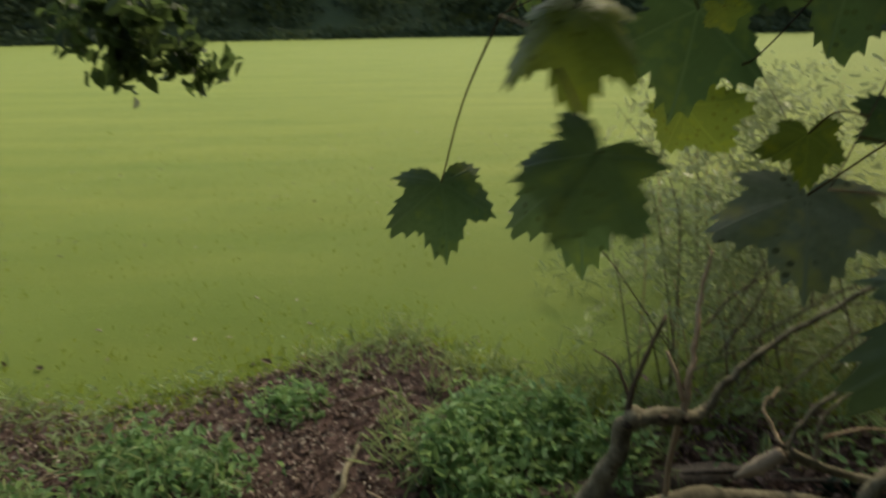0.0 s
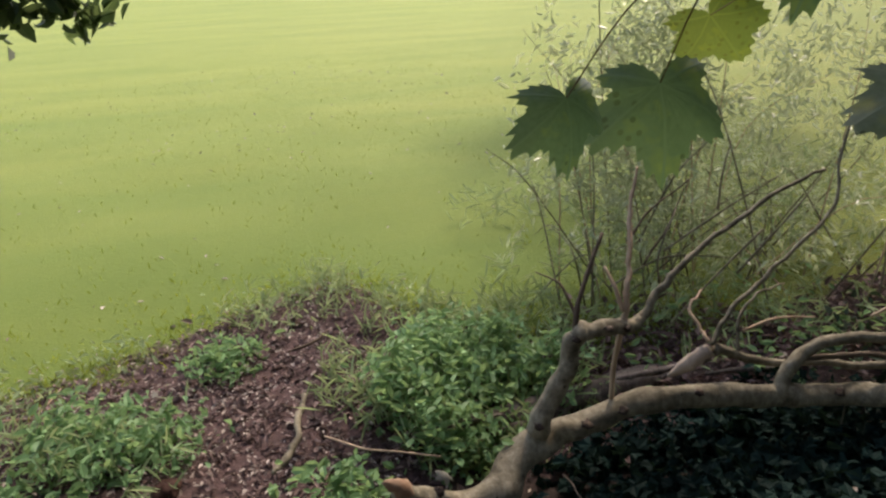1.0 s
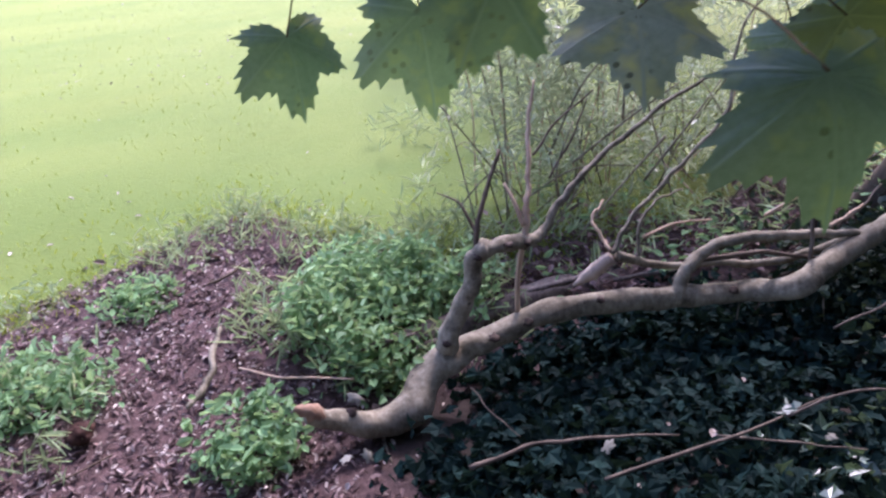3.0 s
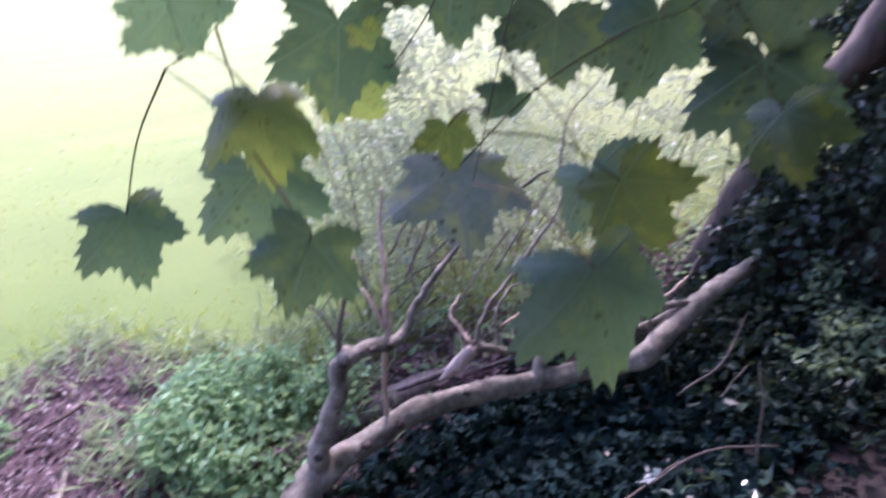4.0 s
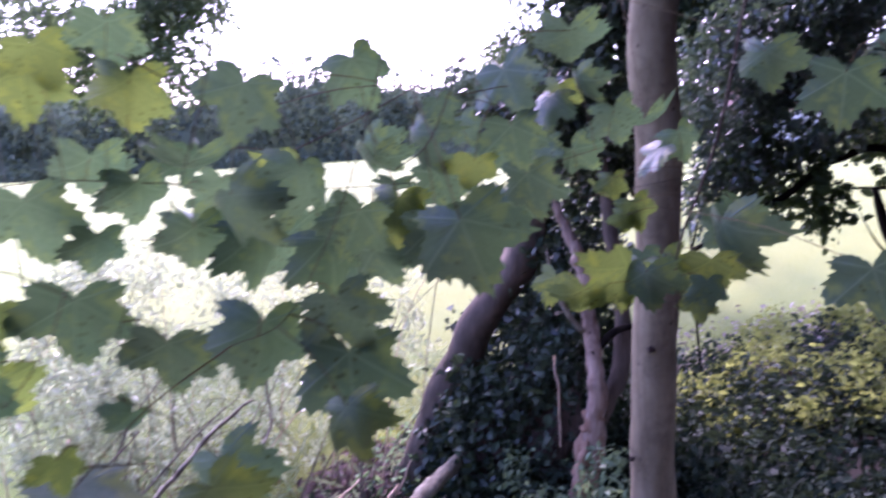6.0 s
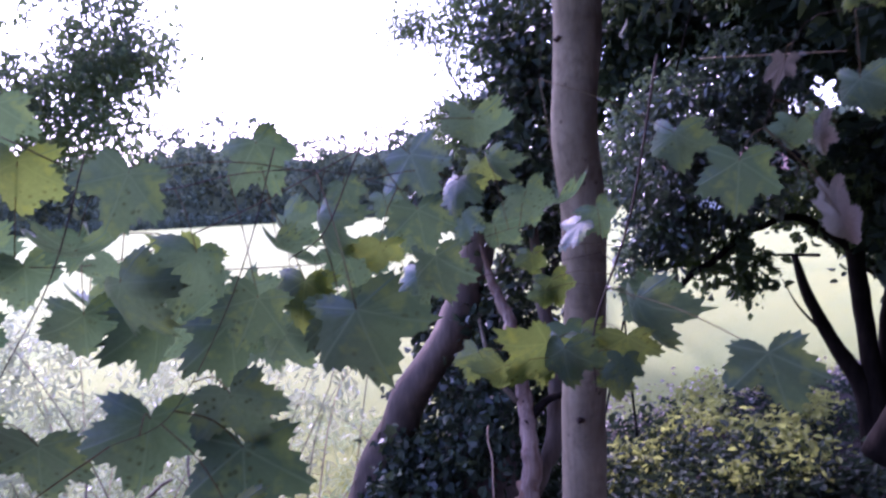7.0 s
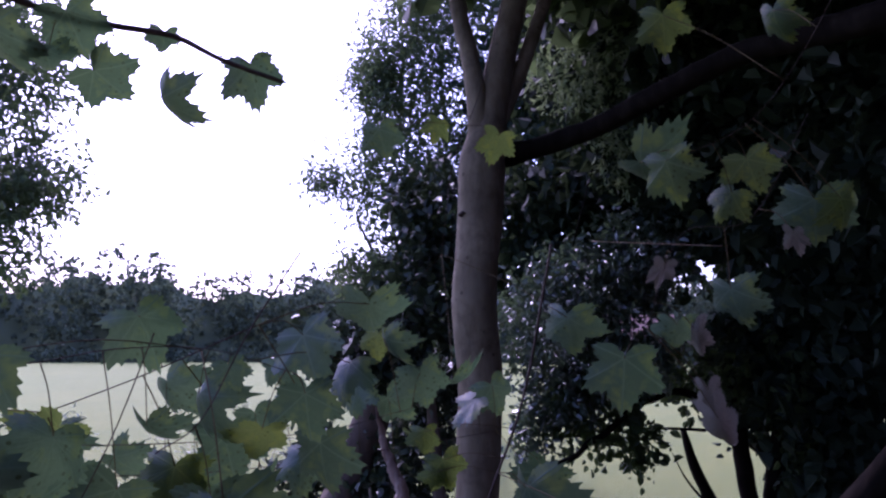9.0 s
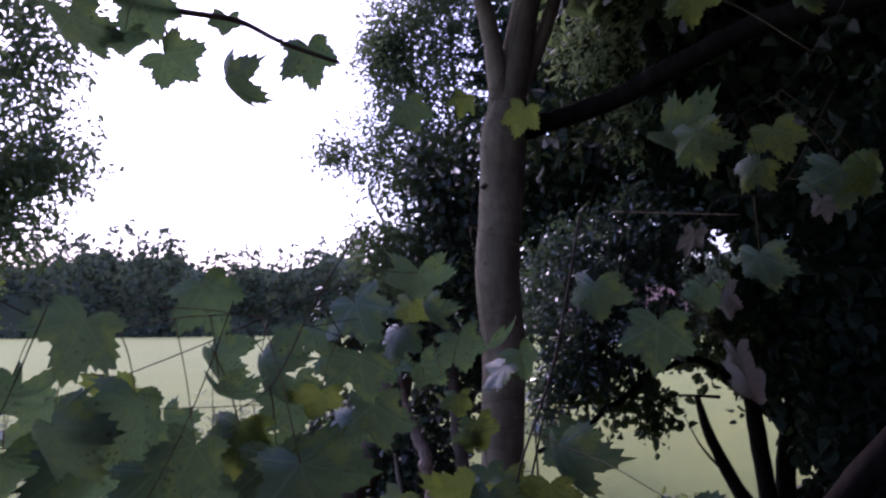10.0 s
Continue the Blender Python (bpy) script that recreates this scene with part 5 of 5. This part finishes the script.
carpet("weed_strip", "straggling weeds where soil meets meadow", "weeds", 1500, 0.035, 0.012, M_TALLGRASS, 105, (-3.0, 1.5, 2.3, 3.6), 0.09, lambda x, y: -0.38 < y - field_edge(x) < 0.1, 0.05, 1.2)
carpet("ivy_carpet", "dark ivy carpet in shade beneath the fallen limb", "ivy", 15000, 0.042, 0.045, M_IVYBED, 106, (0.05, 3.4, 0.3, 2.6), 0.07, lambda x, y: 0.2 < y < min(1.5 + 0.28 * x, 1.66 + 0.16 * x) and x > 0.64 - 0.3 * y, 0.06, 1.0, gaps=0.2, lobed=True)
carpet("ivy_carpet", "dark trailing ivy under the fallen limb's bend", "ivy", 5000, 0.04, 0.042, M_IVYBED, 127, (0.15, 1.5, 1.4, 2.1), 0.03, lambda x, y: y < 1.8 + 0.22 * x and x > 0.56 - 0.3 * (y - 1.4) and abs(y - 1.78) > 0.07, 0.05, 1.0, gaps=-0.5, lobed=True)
carpet("shade_herbs", "grey-green herb leaves standing out of dark ivy", "herbs", 210, 0.045, 0.036, M_HOLLY, 128, (0.9, 1.8, 0.75, 1.4), 0.1, ellipse(1.37, 1.06, 0.22, 0.2), 0.08, 1.2, gaps=0.0, lobed=True)
carpet("undergrowth", "mixed green undergrowth behind the fallen limb", "undergrowth", 700, 0.04, 0.018, M_NETTLE, 107, (0.9, 4.2, 2.1, 3.0), 0.14, lambda x, y: y < field_edge(x) + 0.05, 0.07, gaps=0.1)
carpet("dry_grass", "pale dry grass and stalks behind the fallen limb", "grass", 3600, 0.09, 0.006, M_TALLGRASS, 123, (0.6, 4.2, 2.2, 4.4), 0.24, lambda x, y: True, 0.04, 1.6, gaps=0.0)
carpet("woody_litter", "grey bark scraps and dead leaves behind the fallen limb", "leaf litter", 2600, 0.045, 0.018, M_CHIP, 124, (0.7, 3.2, 1.75, 2.7), 0.05, lambda x, y: y > 1.78 + 0.16 * x, 0.06, 0.5, gaps=0.0, lie=0.7)
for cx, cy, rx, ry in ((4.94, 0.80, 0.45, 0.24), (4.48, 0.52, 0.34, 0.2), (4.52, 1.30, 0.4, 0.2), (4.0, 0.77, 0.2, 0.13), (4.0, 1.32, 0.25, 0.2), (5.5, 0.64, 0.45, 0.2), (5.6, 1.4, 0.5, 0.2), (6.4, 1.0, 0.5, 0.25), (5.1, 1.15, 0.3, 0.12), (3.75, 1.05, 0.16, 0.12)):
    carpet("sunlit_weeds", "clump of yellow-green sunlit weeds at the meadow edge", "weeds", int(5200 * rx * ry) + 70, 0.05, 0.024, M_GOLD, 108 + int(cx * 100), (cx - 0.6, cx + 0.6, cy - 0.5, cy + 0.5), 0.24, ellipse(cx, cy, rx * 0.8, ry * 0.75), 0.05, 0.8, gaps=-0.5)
# The near-black leaf colour stands in for shadow between the sunlit clumps.
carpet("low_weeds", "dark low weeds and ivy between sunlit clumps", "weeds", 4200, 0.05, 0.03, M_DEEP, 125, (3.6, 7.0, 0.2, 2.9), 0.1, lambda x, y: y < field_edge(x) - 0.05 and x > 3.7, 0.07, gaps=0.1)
carpet("dry_leaves", "pale dry leaves scattered along the meadow edge", "leaf litter", 900, 0.045, 0.03, M_PALE, 126, (3.8, 7.5, 0.6, 3.2), 0.06, lambda x, y: abs(y - field_edge(x)) < 0.5, 0.15, 0.4, gaps=-0.2, lie=0.6)
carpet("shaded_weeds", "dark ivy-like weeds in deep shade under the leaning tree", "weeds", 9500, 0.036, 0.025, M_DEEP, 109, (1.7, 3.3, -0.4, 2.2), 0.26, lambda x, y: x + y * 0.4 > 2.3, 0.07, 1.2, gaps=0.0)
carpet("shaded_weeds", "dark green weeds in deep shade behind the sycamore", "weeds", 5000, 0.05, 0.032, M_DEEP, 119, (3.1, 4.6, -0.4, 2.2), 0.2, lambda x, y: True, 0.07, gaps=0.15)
carpet("leaf_litter", "dead brown leaves and bark chips strewn over soil", "leaf litter", 11000, 0.03, 0.010, M_CHIP, 110, (-2.4, 0.5, 1.3, 3.5), 0.014, lambda x, y: y < field_edge(x) - 0.02 and not (x > 0.1 and y < 2.05), 0.05, 0.25, gaps=-0.5, lie=0.7)
carpet("sparse_litter", "scattered dead leaves on bare soil under the trees", "leaf litter", 7000, 0.045, 0.022, M_CHIP, 114, (-5, 5, -4, 2.8), 0.012, lambda x, y: y < field_edge(x) and not (x > 0.0 and y > 0.0), 0.25, 0.0, gaps=-0.5, lie=0.7)
carpet("pale_litter", "pale dry leaves and wood chips scattered on soil", "leaf litter", 4400, 0.018, 0.008, M_PALE, 111, (-2.4, 0.5, 1.4, 3.5), 0.03, lambda x, y: y < field_edge(x) and not (x > 0.1 and y < 2.05), 0.12, 0.3, gaps=-0.5, lie=0.7)
carpet("fallen_leaves", "few pale dry leaves caught in the ivy", "leaf litter", 28, 0.03, 0.022, M_PALE, 113, (0.4, 2.8, 1.2, 2.3), 0.1, lambda x, y: True, 0.3, 0.2, gaps=-0.5, lie=0.7)
carpet("meadow_specks", "fallen leaves and small pale flowers on mown grass", "fallen leaves", 420, 0.026, 0.014, M_PALE, 112, (-5, 4, 3.4, 11), 0.015, lambda x, y: y > field_edge(x) + 0.1, 0.5, 0.0, gaps=-0.2, lie=0.7)


def grass_blades():
    """Short blades, thick along the meadow's near strip and thinning outwards."""
    rng = np.random.default_rng(120)
    n, m = 8000, 8000
    x = np.concatenate([rng.uniform(-4, 7.5, n), rng.uniform(-6, 6, m)])
    y = field_edge(x) + np.concatenate([0.12 * rng.normal(size=n) ** 2 + rng.uniform(-0.3, 0.2, n), 9.0 * rng.random(m) ** 2.2])
    tuft = np.array([noise.noise(Vector((a * 1.3, b * 1.3, 8))) for a, b in zip(x, y)])
    keep = tuft > rng.random(n + m) * 0.5 - 0.35
    x, y = x[keep], y[keep]
    k = len(x)
    h = rng.uniform(0.02, 0.05, k)
    p = np.stack([x, y, ground_z(x, y) + h * 0.4], 1)
    w = np.stack([rng.normal(size=k) * 0.6, rng.normal(size=k) * 0.6, np.ones(k)], 1)
    v, f = leaf_quads(p, w, 0.028, 0.0055, rng, 0.1)
    tagged(part("grass", (v, f), M_BLADE), "short green grass blades over the meadow's near strip", "grass", kind="stuff")


grass_blades()


def stick(pts, radii, label, mat=M_FALLEN, name="stick"):
    ob = part(name, tube(knobbly(pts, 0.002, int(abs(pts[0][0]) * 1000)), [r * 0.8 for r in radii], (0, 0, 0), 8, 3, 0.28), mat)
    return tagged(ob, label, "stick")


stick([(-0.340, 2.306, 0.020), (-0.365, 2.160, 0.020), (-0.366, 2.043, 0.025), (-0.404, 1.949, 0.020), (-0.443, 1.895, 0.015)], [0.010, 0.015, 0.014, 0.016, 0.010], "broken stick of pale bark lying on brown soil")
stick([(-0.237, 2.774, 0.020), (-0.306, 2.686, 0.020), (-0.404, 2.641, 0.020)], [0.006, 0.009, 0.005], "short dark twig on the soil", M_TWIG)
stick([(-0.278, 2.038, 0.020), (-0.143, 1.924, 0.030), (0.083, 1.828, 0.030)], [0.005, 0.005, 0.003], "thin pale twig lying across weeds", M_PALEWOOD)
stick([(-0.214, 1.880, 0.020), (-0.266, 1.847, 0.020), (-0.284, 1.815, 0.020)], [0.006, 0.007, 0.004], "small brown twig beside the weeds", M_TWIG)
stick([(0.326, 1.360, 0.012), (0.512, 1.366, 0.026), (0.659, 1.347, 0.022), (0.926, 1.283, 0.005)], [0.009, 0.008, 0.007, 0.003], "grey dead branch lying among ivy", M_SHADEBARK)
stick([(0.650, 1.195, 0.018), (0.862, 1.181, 0.048), (1.089, 1.178, 0.076), (1.337, 1.213, 0.081)], [0.006, 0.007, 0.005, 0.002], "long bare dead twig lying over ivy", M_SHADEBARK)
stick([(0.990, 1.209, 0.051), (1.172, 1.097, 0.064), (1.297, 1.015, 0.077)], [0.004, 0.004, 0.002], "slender twig in the ivy", M_SHADEBARK)
stick([(0.422, 1.645, 0.039), (0.455, 1.533, 0.020), (0.511, 1.452, -0.019)], [0.003, 0.003, 0.002], "thin dry twig hanging into the ivy", M_SHADEBARK)
stick([(1.409, 1.305, 0.236), (1.526, 1.248, 0.346), (1.635, 1.271, 0.456)], [0.004, 0.005, 0.002], "thin pale twig standing out of ivy", M_SHADEBARK)
stick([(1.401, 1.000, 0.193), (1.437, 1.036, 0.381), (1.467, 1.079, 0.455)], [0.005, 0.004, 0.002], "upright dead stalk in the ivy", M_SHADEBARK)
stick([(1.185, 1.178, 0.085), (1.320, 1.105, 0.197), (1.512, 1.017, 0.191)], [0.005, 0.005, 0.003], "forked dry twig lying over ivy", M_SHADEBARK)
stick([(1.728, 1.496, -0.139), (1.819, 1.465, 0.002), (1.898, 1.447, 0.094)], [0.005, 0.005, 0.002], "thin reddish twig sticking out of ivy", M_PALEWOOD)

for k, (pts, r, mat) in enumerate((([(1.849, 2.189, -0.111), (2.115, 2.010, -0.155), (2.352, 1.814, -0.214)], 0.026, M_SHADED_BARK), ([(1.865, 1.975, -0.117), (2.110, 1.793, -0.192), (2.372, 1.533, -0.149)], 0.036, M_SHADED_BARK),
         ([(1.665, 2.207, -0.027), (1.910, 2.136, 0.011), (2.205, 1.988, -0.006)], 0.013, M_TWIG), ([(1.667, 2.015, -0.096), (1.883, 1.958, -0.032), (2.132, 1.993, 0.163)], 0.008, M_TWIG),
         ([(1.962, 2.021, 0.208), (1.953, 2.001, 0.079), (1.947, 1.980, -0.038)], 0.012, M_KNOT), ([(1.910, 1.862, -0.069), (1.898, 1.832, -0.134), (1.897, 1.803, -0.219)], 0.006, M_PALEWOOD),
         ([(1.863, 1.544, -0.161), (1.982, 1.557, -0.143), (2.108, 1.559, -0.078)], 0.004, M_FALLEN))
        + (([(2.042, 2.012, 0.071), (2.132, 1.993, 0.148), (2.211, 1.981, 0.255)], 0.006, M_PALEWOOD),
         ([(0.938, 2.403, 0.442), (1.063, 2.460, 0.541), (1.229, 2.494, 0.632)], 0.006, M_TWIG), ([(0.958, 2.287, 0.386), (1.082, 2.342, 0.528), (1.165, 2.414, 0.629)], 0.005, M_TWIG), ([(1.644, 1.927, 0.256), (1.744, 1.906, 0.312), (1.830, 1.895, 0.355)], 0.006, M_PALEWOOD), ([(1.730, 1.713, 0.298), (1.798, 1.715, 0.326), (1.861, 1.722, 0.352)], 0.008, M_PALEWOOD), ([(1.301, 1.875, 0.165), (1.590, 1.842, 0.155), (1.888, 1.766, 0.095)], 0.012, M_SHADEBARK), ([(2.350, 1.283, 0.814), (2.328, 1.261, 0.645), (2.312, 1.248, 0.456)], 0.004, M_PALEWOOD))):
    ob = part("dead_branch", tube(knobbly(pts, 0.0028, 300 + k), [r, r * 0.8, r * 0.5], (0, 0, 0), 8, 3, 0.25, k), mat)
    tagged(ob, "bare dead branch in the tangle below the leaning tree", "branch", "dead branches")

# small twigs lying on the litter
twig_rng = np.random.default_rng(201)
made = 0
while made < 26:
    x, y = twig_rng.uniform(-1.9, 0.2), twig_rng.uniform(1.5, 3.2)
    if y > field_edge(x) - 0.1:
        continue
    a, n = twig_rng.uniform(0, math.tau), twig_rng.uniform(0.05, 0.16)
    d = Vector((math.cos(a), math.sin(a), 0)) * n
    z = float(ground_z(x, y)) + 0.008
    side = Vector((-d.y, d.x, 0)) * twig_rng.uniform(-0.25, 0.25)
    p = Vector((x, y, z))
    ob = part("small_twig", tube([p - d, p + side + Vector((0, 0, 0.01)), p + d], [0.003, 0.004, 0.002], (0, 0, 0), 5, 4, 0.1, made), (M_PALEWOOD, M_TWIG, M_FALLEN)[made % 3])
    tagged(ob, ("pale peeled twig lying on soil", "dark dry twig lying on soil", "brown bark-covered twig lying on soil")[made % 3], "twig", "twigs on the soil")
    made += 1

# withered sycamore leaves lying about
for p, size, turn, lift in (((0.089, 1.698, 0.050), 0.075, 40, 25), ((0.015, 1.505, 0.030), 0.06, 150, 35), ((0.069, 1.461, 0.030), 0.055, 10, 50), ((1.685, 1.309, 0.100), 0.07, 80, 30), ((1.245, 1.116, 0.060), 0.06, 200, 40), ((0.679, 1.257, 0.050), 0.06, 300, 45), ((-1.046, 2.363, 0.020), 0.05, 60, 10), ((-0.889, 2.431, 0.020), 0.05, 20, 15)):
    ob = new("withered_leaf", LEAVES["dead"][int(size * 1000) % 4])
    ob.matrix_world = Matrix.Translation(p) @ pose(0, 0, 0, lift * 0.6, 0, turn) @ Matrix.Diagonal((size * 0.6, size, size, 1))
    tagged(ob, "withered pale sycamore leaf fallen on the ground", "leaf", "fallen sycamore leaves")

bm = bmesh.new()
bmesh.ops.create_icosphere(bm, subdivisions=3, radius=0.045)
for v in bm.verts:
    v.co *= 1 + 0.45 * noise.noise(v.co * 40)
    v.co.z *= 0.6
clod = tagged(part("earth_clod", bm, M_CLOD), "dark reddish clod of earth on the litter", "clod")
clod.location = (-0.763, 1.899, 0.010)
